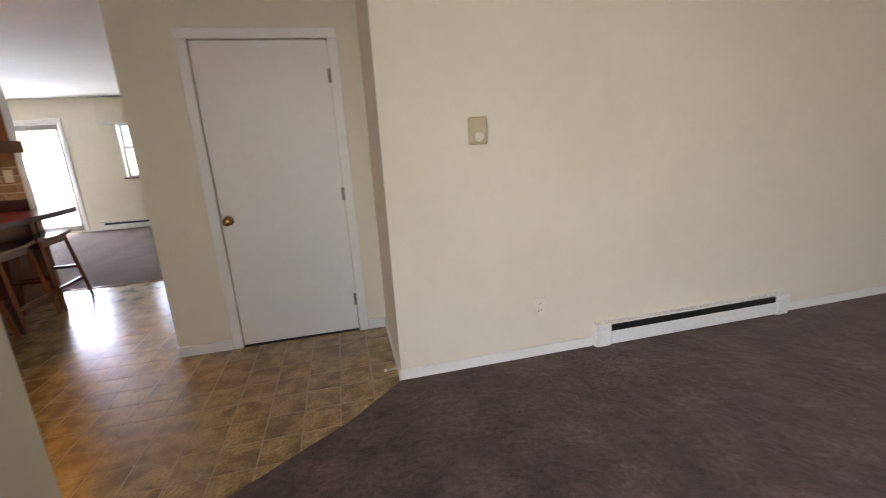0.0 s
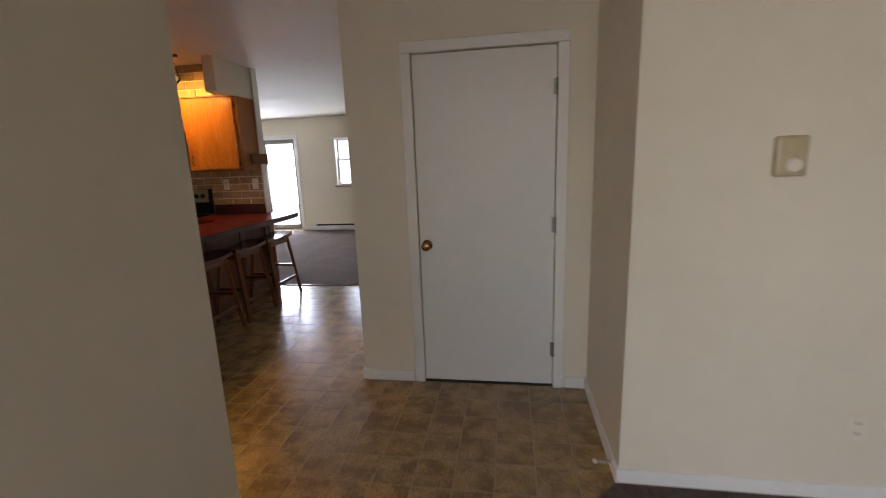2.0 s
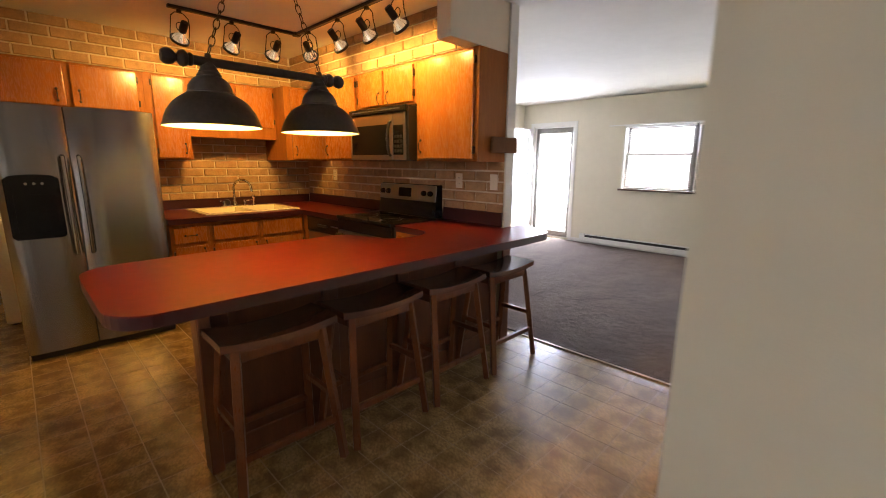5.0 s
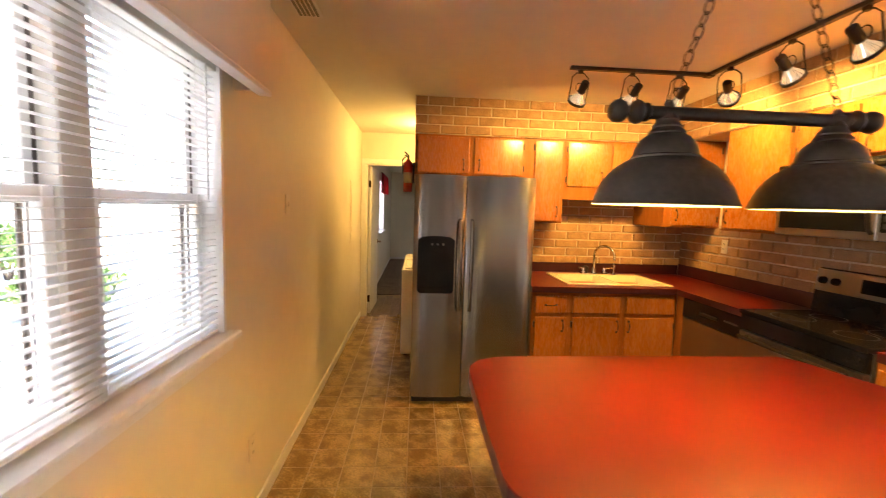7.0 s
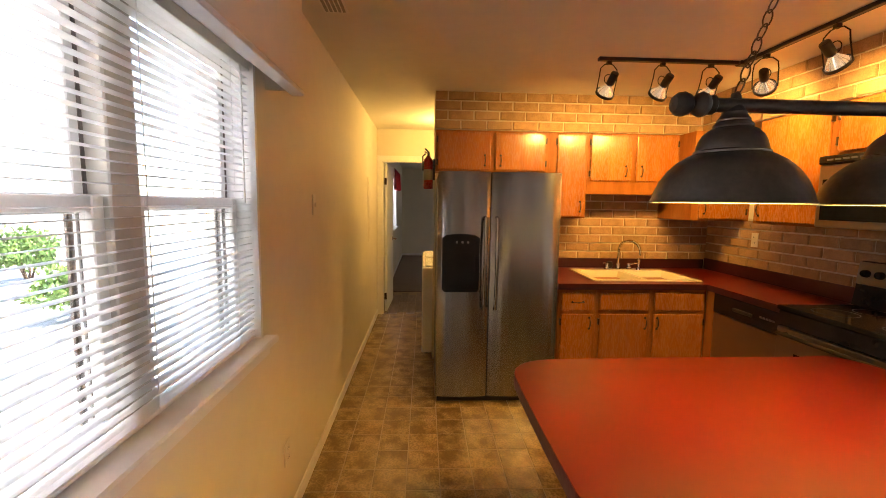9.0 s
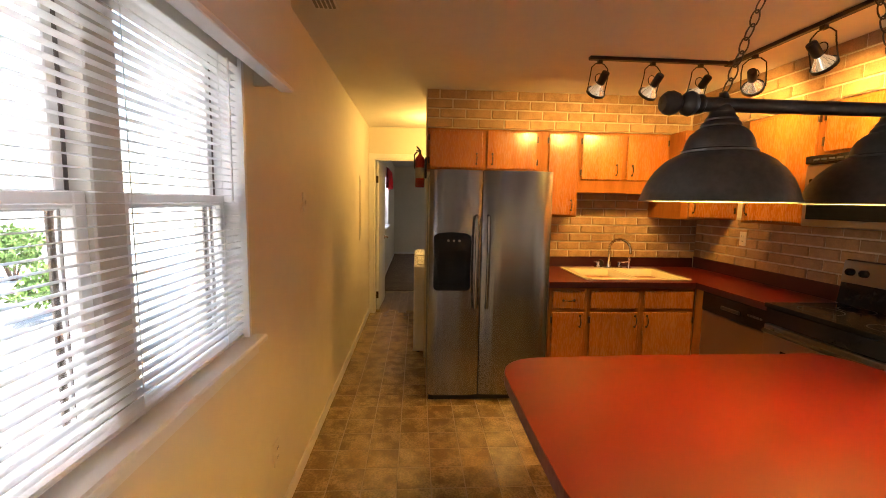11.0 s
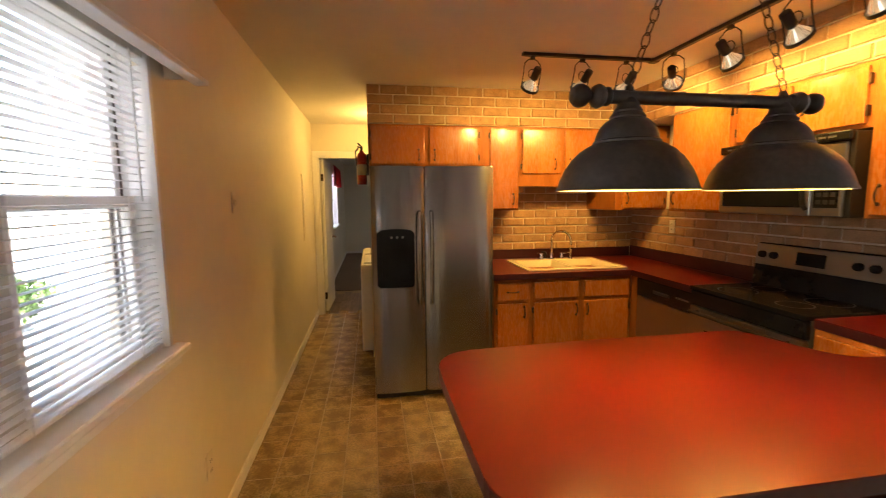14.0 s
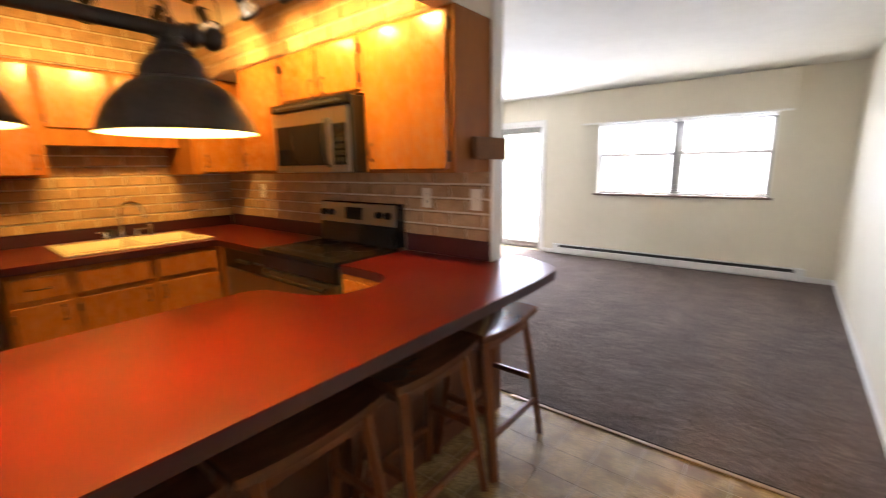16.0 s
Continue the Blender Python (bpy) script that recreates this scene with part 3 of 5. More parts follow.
window("window_1", *KW, WIN_Y, -1, 2, "white double-hung window pair above the kitchen floor", TRIM, 0.05, 0.10)
structure("trim_kitchen_window", (lambda bm: (box(bm, KW[0] - 0.03, KW[1] + 0.03, WIN_Y, WIN_Y + 0.014, KW[2] - 0.055, KW[2] - 0.005, bev=0.004), bm)[-1])(B()), TRIM, "white apron under the window sill", "trim")
window("window_2", *LW, LIV_Y, 1, 2, "white double-hung window pair over a dark sill", SILLD, 0.04, 0.05, BACKLITF)
window("window_4", *BW, WIN_Y, -1, 1, "white window of the end room", TRIM)
# casing of the unseen opening added for the west daylight
casing("trim_front_door", "y", FW[0], FW[1], FW[3], START_W, 1)
blind("window_blind", KW[0] + 0.025, KW[1] - 0.03, 0.985, 1.995, WIN_Y - 0.03, 2, 0.0236, "white mini blind, lowered with slats open, over the kitchen window", 1, 0.0275)
for a, b in ((LW[0] + 0.015, -3.05), (-3.02, LW[1] - 0.015)):
    blind("window_blind", a, b, 1.0, 1.975, LIV_Y + 0.035, 2, 0.030, "white mini blind, lowered with slats flat, in the living room", 0)


def cornice(name, x0, x1, z0, z1, y, s, label):
    """A boxed board over a window: a face, two ends, open below."""
    root = thing(name, (x0 + x1) / 2, y, z0, label, "window cornice")
    part("face_board", bx(x0, x1, y + s * 0.125, y + s * 0.143, z0, z1, bev=0.003), PAINT, root)
    part("edge_strip", bx(x0 + 0.001, x1 - 0.001, y + s * 0.095, y + s * 0.146, z0 - 0.018, z0, bev=0.003), TRIM, root, "white strip along the lower edge")
    part("end_board", bx(x0, x0 + 0.018, y, y + s * 0.125, z0, z1), PAINT, root)
    part("end_board", bx(x1 - 0.018, x1, y, y + s * 0.125, z0, z1), PAINT, root)
    return root


cornice("window_cornice", KW[0] - 0.11, KW[1] + 0.22, 1.93, CEIL, WIN_Y, 1, "cream painted box cornice above the kitchen window")
cornice("window_cornice", LW[0] - 0.2, LW[1] + 0.13, 1.985, CEIL - 0.024, LIV_Y, -1, "cream painted box cornice above the living room window")

pd = tagged(new("door_patio"), "white patio doorway with a grey storm door and its white door swung inward", "door", kind="structure")
pd.matrix_basis = pose((PD[0] + PD[1]) / 2, LIV_Y, 0)
bm = B()
for a, b, z0, z1 in ((PD[0], PD[0] + 0.03, PD[2], PD[3]), (PD[1] - 0.03, PD[1], PD[2], PD[3]), (PD[0] + 0.03, PD[1] - 0.03, PD[3] - 0.03, PD[3]), (PD[0] + 0.03, PD[1] - 0.03, 0.0, 0.04)):
    box(bm, a, b, LIV_Y + 0.01, LIV_Y + 0.15, z0, z1, bev=0.003)
part("door_frame", bm, TRIM, pd)
bm = B()
a, b, lo, hi, w = PD[0] + 0.034, PD[1] - 0.034, 0.05, PD[3] - 0.034, 0.055
box(bm, a, a + w, LIV_Y + 0.05, LIV_Y + 0.09, lo, hi, bev=0.004)
box(bm, b - w, b, LIV_Y + 0.05, LIV_Y + 0.09, lo, hi, bev=0.004)
box(bm, a + w, b - w, LIV_Y + 0.05, LIV_Y + 0.09, lo, lo + 0.09, bev=0.004)
box(bm, a + w, b - w, LIV_Y + 0.05, LIV_Y + 0.09, hi - 0.09, hi, bev=0.004)
pl = part("storm_door", bm, HINGE, pd, "grey aluminium storm door")
pane = part("pane", bx(a + w - 0.004, b - w + 0.004, LIV_Y + 0.065, LIV_Y + 0.071, lo + 0.086, hi - 0.086), GLASS, pl)
pane.visible_shadow = False

bm = B()
yo = LIV_Y - 0.02
for y0, y1, z0, z1 in ((yo - 0.80, yo - 0.69, 0.02, 2.0), (yo - 0.11, yo, 0.02, 2.0), (yo - 0.69, yo - 0.11, 1.86, 2.0), (yo - 0.69, yo - 0.11, 0.80, 0.96), (yo - 0.69, yo - 0.11, 0.02, 0.26)):
    box(bm, PD[0] - 0.045, PD[0] - 0.003, y0, y1, z0, z1, bev=0.003)
box(bm, PD[0] - 0.032, PD[0] - 0.016, yo - 0.69, yo - 0.11, 0.26, 0.80)
op = part("open_leaf", bm, DOORW, pd, "white door leaf swung inward")
pane = part("pane", bx(PD[0] - 0.027, PD[0] - 0.021, yo - 0.694, yo - 0.106, 0.956, 1.864), GLASS, op)
pane.visible_shadow = False
for hz in (0.25, 1.0, 1.75):
    part("hinge", bx(PD[0] - 0.005, PD[0] + 0.008, yo, yo + 0.012, hz - 0.045, hz + 0.045, bev=0.002), HINGE, op)

# ---- heaters ----


def heater(x0, x1, y, s, label):
    """A baseboard heater against the wall face y; s is the way out of the wall."""
    root = thing("baseboard_heater", (x0 + x1) / 2, y, 0.0, label, "heater", "baseboard heaters")
    Y = lambda v: y + s * v
    bm = B()
    box(bm, x0 + 0.1, x1 - 0.1, Y(0.0), Y(0.012), 0.022, 0.165)
    box(bm, x0 + 0.1, x1 - 0.1, Y(0.012), Y(0.05), 0.158, 0.168, bev=0.002)
    part("body", bm, ENAMEL, root)
    part("front_cover", bx(x0 + 0.1, x1 - 0.1, Y(0.052), Y(0.064), 0.03, 0.118, bev=0.005), ENAMEL, root)
    part("outlet_slot", bx(x0 + 0.1, x1 - 0.1, Y(0.014), Y(0.046), 0.105, 0.150), BLACKM, root, "dark outlet slot with fins")
    for a, b in ((x0, x0 + 0.1), (x1 - 0.1, x1)):
        part("end_cap", bx(a, b, Y(0.0), Y(0.066), 0.022, 0.17, bev=0.006), ENAMEL, root)
    part("foot_rail", bx(x0 + 0.01, x1 - 0.01, Y(0.0), Y(0.03), 0.006, 0.022), ENAMEL, root)
    return root


heater(1.33, 2.83, THERM_Y, -1, "white electric baseboard heater on the front room wall")
heater(-4.70, -1.58, LIV_Y, -1, "long white baseboard heater under the living room window")
heater(-3.35, -2.05, WIN_Y, 1, "white baseboard heater below the kitchen window")


# ---- plates ----


def plate(name, x, y, z, axis, s, label, category, kind="outlet", w=0.07, h=0.115):
    """A wall plate; axis is the way it faces, s its sign."""
    root = thing(name, x, y, z, label, category)
    def put(bm, u0, u1, v0, v1, d0, d1, bev=0.0):
        if axis == "y":
            return box(bm, x + u0, x + u1, y + s * d0, y + s * d1, z + v0, z + v1, bev=bev)
        return box(bm, x + s * d0, x + s * d1, y + u0, y + u1, z + v0, z + v1, bev=bev)
    part("cover", put(B(), -w / 2, w / 2, -h / 2, h / 2, 0, 0.006, 0.002), PLASTIC, root)
    if kind == "outlet":
        for dz in (-0.022, 0.022):
            sock = part("socket", put(B(), -0.017, 0.017, dz - 0.014, dz + 0.014, 0.006, 0.009, 0.002), PLASTIC, root)
            bm = B()
            put(bm, -0.009, -0.006, dz - 0.006, dz + 0.006, 0.009, 0.0096)
            put(bm, 0.006, 0.009, dz - 0.006, dz + 0.006, 0.009, 0.0096)
            part("slot", bm, INK, sock)
    else:
        part("toggle", put(B(), -0.005, 0.005, -0.012, 0.012, 0.006, 0.014, 0.002), PLASTIC, root)
    return root


plate("wall_outlet", 0.97, THERM_Y, 0.33, "y", -1, "ivory duplex outlet on the front room wall", "outlet")
plate("light_switch", -4.41, WIN_Y, 1.485, "y", 1, "ivory light switch on the kitchen wall", "switch", "switch")
plate("wall_outlet", -3.85, WIN_Y, 0.36, "y", 1, "ivory outlet low on the kitchen wall", "outlet")
th = thing("thermostat", 0.625, THERM_Y, 1.375, "small beige wall thermostat with a pale dial", "thermostat")
part("case", bx(0.562, 0.662, THERM_Y - 0.035, THERM_Y, 1.305, 1.445, bev=0.010, seg=2), mat("beige_thermostat_case", (0.50, 0.42, 0.27), (0.45, 0.37, 0.23), 20, 0.35, fine=0.1), th)
bm = B()
lathe(bm, [(0.0, 0.0), (0.026, 0.0), (0.026, 0.006), (0.020, 0.012), (0.0, 0.013)], Matrix.Translation((0.617, THERM_Y - 0.034, 1.345)) @ Matrix.Rotation(radians(90), 4, "X"), 24)
part("dial", bm, PLASTIC, th, "pale round dial", smooth=True)

# ---- kitchen cabinets ----
UPF = -5.67      # face of the sink wall cupboards
CABT, CABB = 2.12, 1.388


def pull(parent, x, y, z, axis, s, upright=True, L=0.085):
    """A small drop-bow pull."""
    pts = []
    for i in range(9):
        a = math.pi * i / 8
        u, o = -L / 2 * math.cos(a), 0.022 * math.sin(a)
        if axis == "x":
            pts.append((x + s * o, y + (0 if upright else u), z + (u if upright else 0)))
        else:
            pts.append((x + (0 if upright else u), y + s * o, z + (u if upright else 0)))
    bm = tube(B(), pts, [0.006, 0.004, 0.0025, 0.0042, 0.005, 0.0042, 0.0025, 0.004, 0.006], 6)
    for p in (pts[0], pts[-1]):
        v = Vector((s, 0, 0)) if axis == "x" else Vector((0, s, 0))
        lathe(bm, [(0.0, 0), (0.010, 0), (0.008, 0.004), (0.0, 0.005)], Matrix.Translation(p) @ v.to_track_quat("Z", "Y").to_matrix().to_4x4(), 8)
    return part("handle", bm, PULL, parent, "antique bronze bow pull", smooth=True)


def front(parent, name, axis, s, face, u0, u1, z0, z1, handle=None, hinge=None, material=None):
    """A slab door or drawer front 19 mm proud of the face, with its pull and hinges."""
    f0, f1 = face + s * 0.001, face + s * 0.020
    bm = bx(f0, f1, u0, u1, z0, z1, bev=0.006, seg=2) if axis == "x" else bx(u0, u1, f0, f1, z0, z1, bev=0.006, seg=2)
    ob = part(name, bm, material or HONEY, parent)
    if handle:
        u, z, up = handle
        if axis == "x":
            pull(ob, f1, u, z, axis, s, up)
        else:
            pull(ob, u, f1, z, axis, s, up)
    if hinge is not None:
        for z in (z0 + 0.06, z1 - 0.06):
            if axis == "x":
                part("hinge", bx(f0, f1 + s * 0.003, hinge - 0.006, hinge + 0.006, z - 0.025, z + 0.025, bev=0.002), PULL, ob)
            else:
                part("hinge", bx(hinge - 0.006, hinge + 0.006, f0, f1 + s * 0.003, z - 0.025, z + 0.025, bev=0.002), PULL, ob)
    return ob


def cupboard(x0, x1, y0, y1, z0, z1, label, group):
    root = thing("wall_cabinet", (x0 + x1) / 2, (y0 + y1) / 2, z0, label, "cabinet", group)
    part("body", bx(x0, x1, y0, y1, z0, z1, bev=0.002), HONEYD, root)
    return root


G1 = "honey wood wall cabinets"
c = cupboard(SINK_X + 0.002, UPF, 2.475, 3.46, 1.775, CABT, "honey birch cabinet with two doors above the refrigerator", G1)
front(c, "door", "x", 1, UPF, 2.495, 2.945, 1.79, 2.10, (2.895, 1.87, True), 2.489)
front(c, "door", "x", 1, UPF, 2.985, 3.415, 1.79, 2.10, (3.03, 1.87, True), 3.421)
c = cupboard(SINK_X + 0.002, UPF, 3.46, 3.79, CABB, CABT, "tall narrow honey birch cabinet beside the refrigerator", G1)
front(c, "door", "x", 1, UPF, 3.52, 3.765, 1.405, 2.10, (3.735, 1.49, True), 3.514)
c = cupboard(SINK_X + 0.002, UPF, 3.79, 4.60, 1.60, CABT, "honey birch cabinet with two short doors above the sink", G1)
front(c, "door", "x", 1, UPF, 3.815, 4.175, 1.715, 2.10, (4.125, 1.80, True), 3.809)
front(c, "door", "x", 1, UPF, 4.215, 4.575, 1.715, 2.10, (4.265, 1.80, True), 4.581)
c = cupboard(SINK_X + 0.002, -5.45, 4.60, RANGE_Y - 0.002, CABB, CABT, "deep honey birch corner cabinet", G1)
front(c, "door", "x", 1, -5.45, 4.66, 5.06, 1.405, 2.10, (4.70, 1.49, True), 5.066)
UPY = 4.80
c = cupboard(-5.02, -4.435, UPY, RANGE_Y - 0.002, CABB, CABT, "honey birch cabinet beside the microwave", G1)
front(c, "door", "y", -1, UPY, -4.99, -4.465, 1.405, 2.10, (-4.95, 1.49, True), -4.459)
c = cupboard(-4.435, -3.665, UPY, RANGE_Y - 0.002, 1.815, CABT, "short honey birch cabinet with two doors above the microwave", G1)
front(c, "door", "y", -1, UPY, -4.41, -4.065, 1.835, 2.10, (-4.11, 1.89, True), -4.416)
front(c, "door", "y", -1, UPY, -4.035, -3.69, 1.835, 2.10, (-3.99, 1.89, True), -3.684)
c = cupboard(-3.665, WALL_END, UPY, RANGE_Y - 0.002, CABB, CABT, "wide honey birch cabinet at the end of the brick wall", G1)
front(c, "door", "y", -1, UPY, -3.635, -3.085, 1.405, 2.10, (-3.60, 1.50, True), -3.079)

BF = -5.15       # face of the sink base cabinets
G2 = "honey wood base cabinets"


def base(x0, x1, y0, y1, label):
    root = thing("base_cabinet", (x0 + x1) / 2, (y0 + y1) / 2, 0, label, "cabinet", G2)
    part("body", bx(x0, x1, y0, y1, 0.10, CT - 0.046, bev=0.002), HONEYD, root)
    return root


for y0, y1, hy, hd in ((3.415, 3.715, 3.66, True), (3.715, 4.145, 4.10, False), (4.145, 4.585, 4.195, False)):
    c = base(SINK_X + 0.002, BF, y0, y1, "honey birch base cabinet with drawer under the sink counter")
    front(c, "drawer_front", "x", 1, BF, y0 + 0.025, y1 - 0.025, 0.70, 0.835, ((y0 + y1) / 2, 0.765, False) if hd else None)
    front(c, "door", "x", 1, BF, y0 + 0.025, y1 - 0.025, 0.13, 0.67, (hy, 0.60, True), y0 + 0.02 if hy > (y0 + y1) / 2 else y1 - 0.02)
    part("toe_kick", bx(SINK_X + 0.3, BF - 0.06, y0, y1, 0.0, 0.10), BLACKM, c, "dark toe kick")
c = base(-3.665, -3.13, 4.585, RANGE_Y - 0.002, "honey birch base cabinet between range and peninsula")
front(c, "door", "y", -1, 4.585, -3.645, -3.16, 0.13, 0.835)
part("toe_kick", bx(-3.665, -3.13, 4.65, RANGE_Y - 0.05, 0.0, 0.10), BLACKM, c)

# peninsula base with stile-and-panel back
pn = thing("peninsula_cabinet", -3.1, 4.1, 0, "brown stained wooden peninsula base with panelled back", "cabinet")
part("body", bx(-3.125, -3.09, 3.075, RANGE_Y - 0.002, 0.0, CT - 0.046), PANELW, pn)
for y0 in (3.07, 3.62, 4.12, 4.62):
    part("stile", bx(-3.09, -3.072, y0, y0 + 0.09, 0.0, CT - 0.046, bev=0.004), PANELW, pn)
part("rail", bx(-3.088, -3.074, 3.16, RANGE_Y, 0.78, CT - 0.046, bev=0.003), PANELW, pn)
part("rail", bx(-3.088, -3.074, 3.16, RANGE_Y, 0.0, 0.11, bev=0.003), PANELW, pn)
part("end_panel", bx(WALL_END, WALL_END + 0.016, RANGE_Y - 0.002, RANGE_Y + 0.09, 0.0, CT - 0.046, bev=0.003), PANELW, pn)
part("end_post", bx(-3.12, -3.03, 3.02, 3.075, 0.0, CT - 0.046, bev=0.005), PANELW, pn, "brown end post under the counter")


def arc(cx, cy, r, a0, a1, n=8):
    return [(cx + r * math.cos(radians(a0 + (a1 - a0) * i / n)), cy + r * math.sin(radians(a0 + (a1 - a0) * i / n))) for i in range(n + 1)]


# one red counter: the sink run, the corner, and the peninsula beyond the range
def counter(name, outline, label):
    root = thing(name, *outline[0], CT - 0.04, label, "countertop")
    part("top", prism(B(), outline, CT - 0.006, CT, 0.003), RED, root)
    part("edge_band", prism(B(), outline, CT - 0.046, CT - 0.0061), REDEDGE, root, "dark red edge band")
    return root


SX0, SX1, SY0, SY1 = -5.79, -5.21, 3.72, 4.58      # sink cut-out
E1 = -5.12
ctr = thing("sink_countertop", E1, 3.4, CT - 0.04, "dark red laminate counter along the sink wall and corner", "countertop")
bm = B()
bm2 = B()
pieces = [(SINK_X + 0.02, E1, 3.405, SY0 + 0.012), (SINK_X + 0.02, SX0 + 0.012, SY0 + 0.012, SY1 - 0.012), (SX1 - 0.012, E1, SY0 + 0.012, SY1 - 0.012),
          (SINK_X + 0.02, E1, SY1 - 0.012, RANGE_Y - 0.02), (E1, -4.438, 4.565, RANGE_Y - 0.02)]
for x0, x1, y0, y1 in pieces:
    box(bm, x0, x1, y0, y1, CT - 0.006, CT)
    box(bm2, x0, x1, y0, y1, CT - 0.046, CT - 0.0061)
part("top", bm, RED, ctr)
part("edge_band", bm2, REDEDGE, ctr, "dark red edge band")
bm = B()
box(bm, SINK_X + 0.001, SINK_X + 0.019, 3.405, RANGE_Y - 0.02, CT - 0.03, 1.0, bev=0.003)
part("backsplash_lip", bm, REDEDGE, ctr)
part("backsplash_lip", bx(SINK_X + 0.02, -4.438, RANGE_Y - 0.019, RANGE_Y - 0.001, CT - 0.03, 1.015, bev=0.003), REDEDGE, ctr)

outline = [(-3.662, 4.575), (-3.662, RANGE_Y - 0.02), (WALL_END + 0.016, RANGE_Y - 0.02), (WALL_END + 0.016, 5.31), (-2.93, 5.31)]
outline += arc(-2.873, 5.06, 0.20, 52, 0, 6)
outline += [(-2.663, 4.85), (-2.663, 2.95)] + arc(-2.803, 2.845, 0.14, 0, -90, 7) + [(-3.0, 2.702), (-3.30, 2.702)] + arc(-3.40, 2.86, 0.155, -90, -180, 7)
outline += [(-3.575, 3.3), (-3.58, 3.9)] + arc(-3.48, 3.99, 0.11, 180, 95, 5) + [(-3.40, 4.12)] + arc(-3.37, 4.31, 0.17, -80, -20, 4)[::1] + [(-3.205, 4.36)]
outline += arc(-3.38, 4.39, 0.18, 5, 70, 4) + [(-3.40, 4.572)]
pc = counter("peninsula_countertop", list(reversed(outline)), "glossy red laminate peninsula counter with rounded corners and dark edge")
part("backsplash_lip", bx(-3.662, WALL_END + 0.001, RANGE_Y - 0.019, RANGE_Y - 0.001, CT, 1.02, bev=0.003), REDEDGE, pc)

# ---- sink and faucet ----
sk = thing("kitchen_sink", -5.5, 4.15, CT, "ivory enamel double-bowl sink set into the red counter", "sink")
bm = B()
yc = (SY0 + SY1) / 2
for x0, x1, y0, y1 in ((SX0 - 0.004, SX1 + 0.004, SY0 - 0.004, SY0 + 0.045), (SX0 - 0.004, SX1 + 0.004, SY1 - 0.045, SY1 + 0.004), (SX0 - 0.004, SX0 + 0.09, SY0 + 0.045, SY1 - 0.045),
                       (SX1 - 0.045, SX1 + 0.004, SY0 + 0.045, SY1 - 0.045), (SX0 + 0.09, SX1 - 0.045, yc - 0.02, yc + 0.02)):
    box(bm, x0, x1, y0, y1, CT + 0.001, CT + 0.014, bev=0.005, seg=2)
part("rim", bm, IVORY, sk)
for a, b in ((SY0 + 0.045, yc - 0.02), (yc + 0.02, SY1 - 0.045)):
    bm = B()
    x0, x1 = SX0 + 0.09, SX1 - 0.045
    vs = {}
    for k, (ins, z) in enumerate(((0.0, CT + 0.010), (0.012, CT - 0.03), (0.03, CT - 0.17))):
        vs[k] = [bm.verts.new(p) for p in ((x0 + ins, a + ins, z), (x1 - ins, a + ins, z), (x1 - ins, b - ins, z), (x0 + ins, b - ins, z))]
    for k in (0, 1):
        for i in range(4):
            bm.faces.new((vs[k][i], vs[k][(i + 1) % 4], vs[k + 1][(i + 1) % 4], vs[k + 1][i]))
    bm.faces.new(vs[2])
    bowl = part("bowl", bm, IVORY, sk)
    part("drain", lathe(B(), [(0.0, 0.002), (0.03, 0.002), (0.042, 0.004), (0.042, 0.0)], pose((x0 + x1) / 2, (a + b) / 2, CT - 0.17), 18), CHROME, bowl)

fc = thing("kitchen_faucet", -5.75, yc, CT + 0.014, "chrome gooseneck faucet with two lever handles and sprayer", "faucet")
part("deck_plate", bx(-5.775, -5.725, yc - 0.125, yc + 0.125, CT + 0.014, CT + 0.028, bev=0.008, seg=2), CHROME, fc, smooth=True)
pts = [(-5.75, yc, CT + 0.028), (-5.75, yc, CT + 0.20)] + [(-5.75 + 0.085 * (1 - math.cos(a)), yc + 0.055 * (1 - math.cos(a)), CT + 0.20 + 0.085 * math.sin(a)) for a in [math.pi * i / 8 for i in range(1, 9)]] + [(-5.58, yc + 0.11, CT + 0.165)]
part("spout", tube(B(), pts, 0.011, 10), CHROME, fc, smooth=True)
part("spout_base", lathe(B(), [(0.024, 0), (0.022, 0.02), (0.015, 0.045), (0.012, 0.05)], pose(-5.75, yc, CT + 0.028), 14), CHROME, fc, smooth=True)
for s in (-1, 1):
    bm = lathe(B(), [(0.020, 0), (0.020, 0.03), (0.016, 0.045), (0.0, 0.048)], pose(-5.75, yc + s * 0.10, CT + 0.028), 12)
    tube(bm, [(-5.75, yc + s * 0.10, CT + 0.066), (-5.72, yc + s * 0.135, CT + 0.075), (-5.70, yc + s * 0.16, CT + 0.08)], [0.008, 0.007, 0.006], 8)
    part("lever", bm, CHROME, fc, smooth=True)
bm = lathe(B(), [(0.018, 0), (0.016, 0.02), (0.011, 0.03), (0.011, 0.06), (0.016, 0.08), (0.014, 0.105), (0.0, 0.108)], pose(-5.75, yc + 0.19, CT + 0.014), 12)
part("sprayer", bm, CHROME, fc, smooth=True)
dz = thing("scrub_holder", -5.80, yc - 0.06, CT + 0.014, "small round black scrubber behind the faucet", "scrubber")
part("disc", lathe(B(), [(0.0, -0.012), (0.030, -0.012), (0.036, 0.0), (0.030, 0.012), (0.0, 0.012)], pose(-5.80, yc - 0.06, CT + 0.052) @ Matrix.Rotation(radians(90), 4, "Y"), 18), BLACKM, dz, smooth=True)

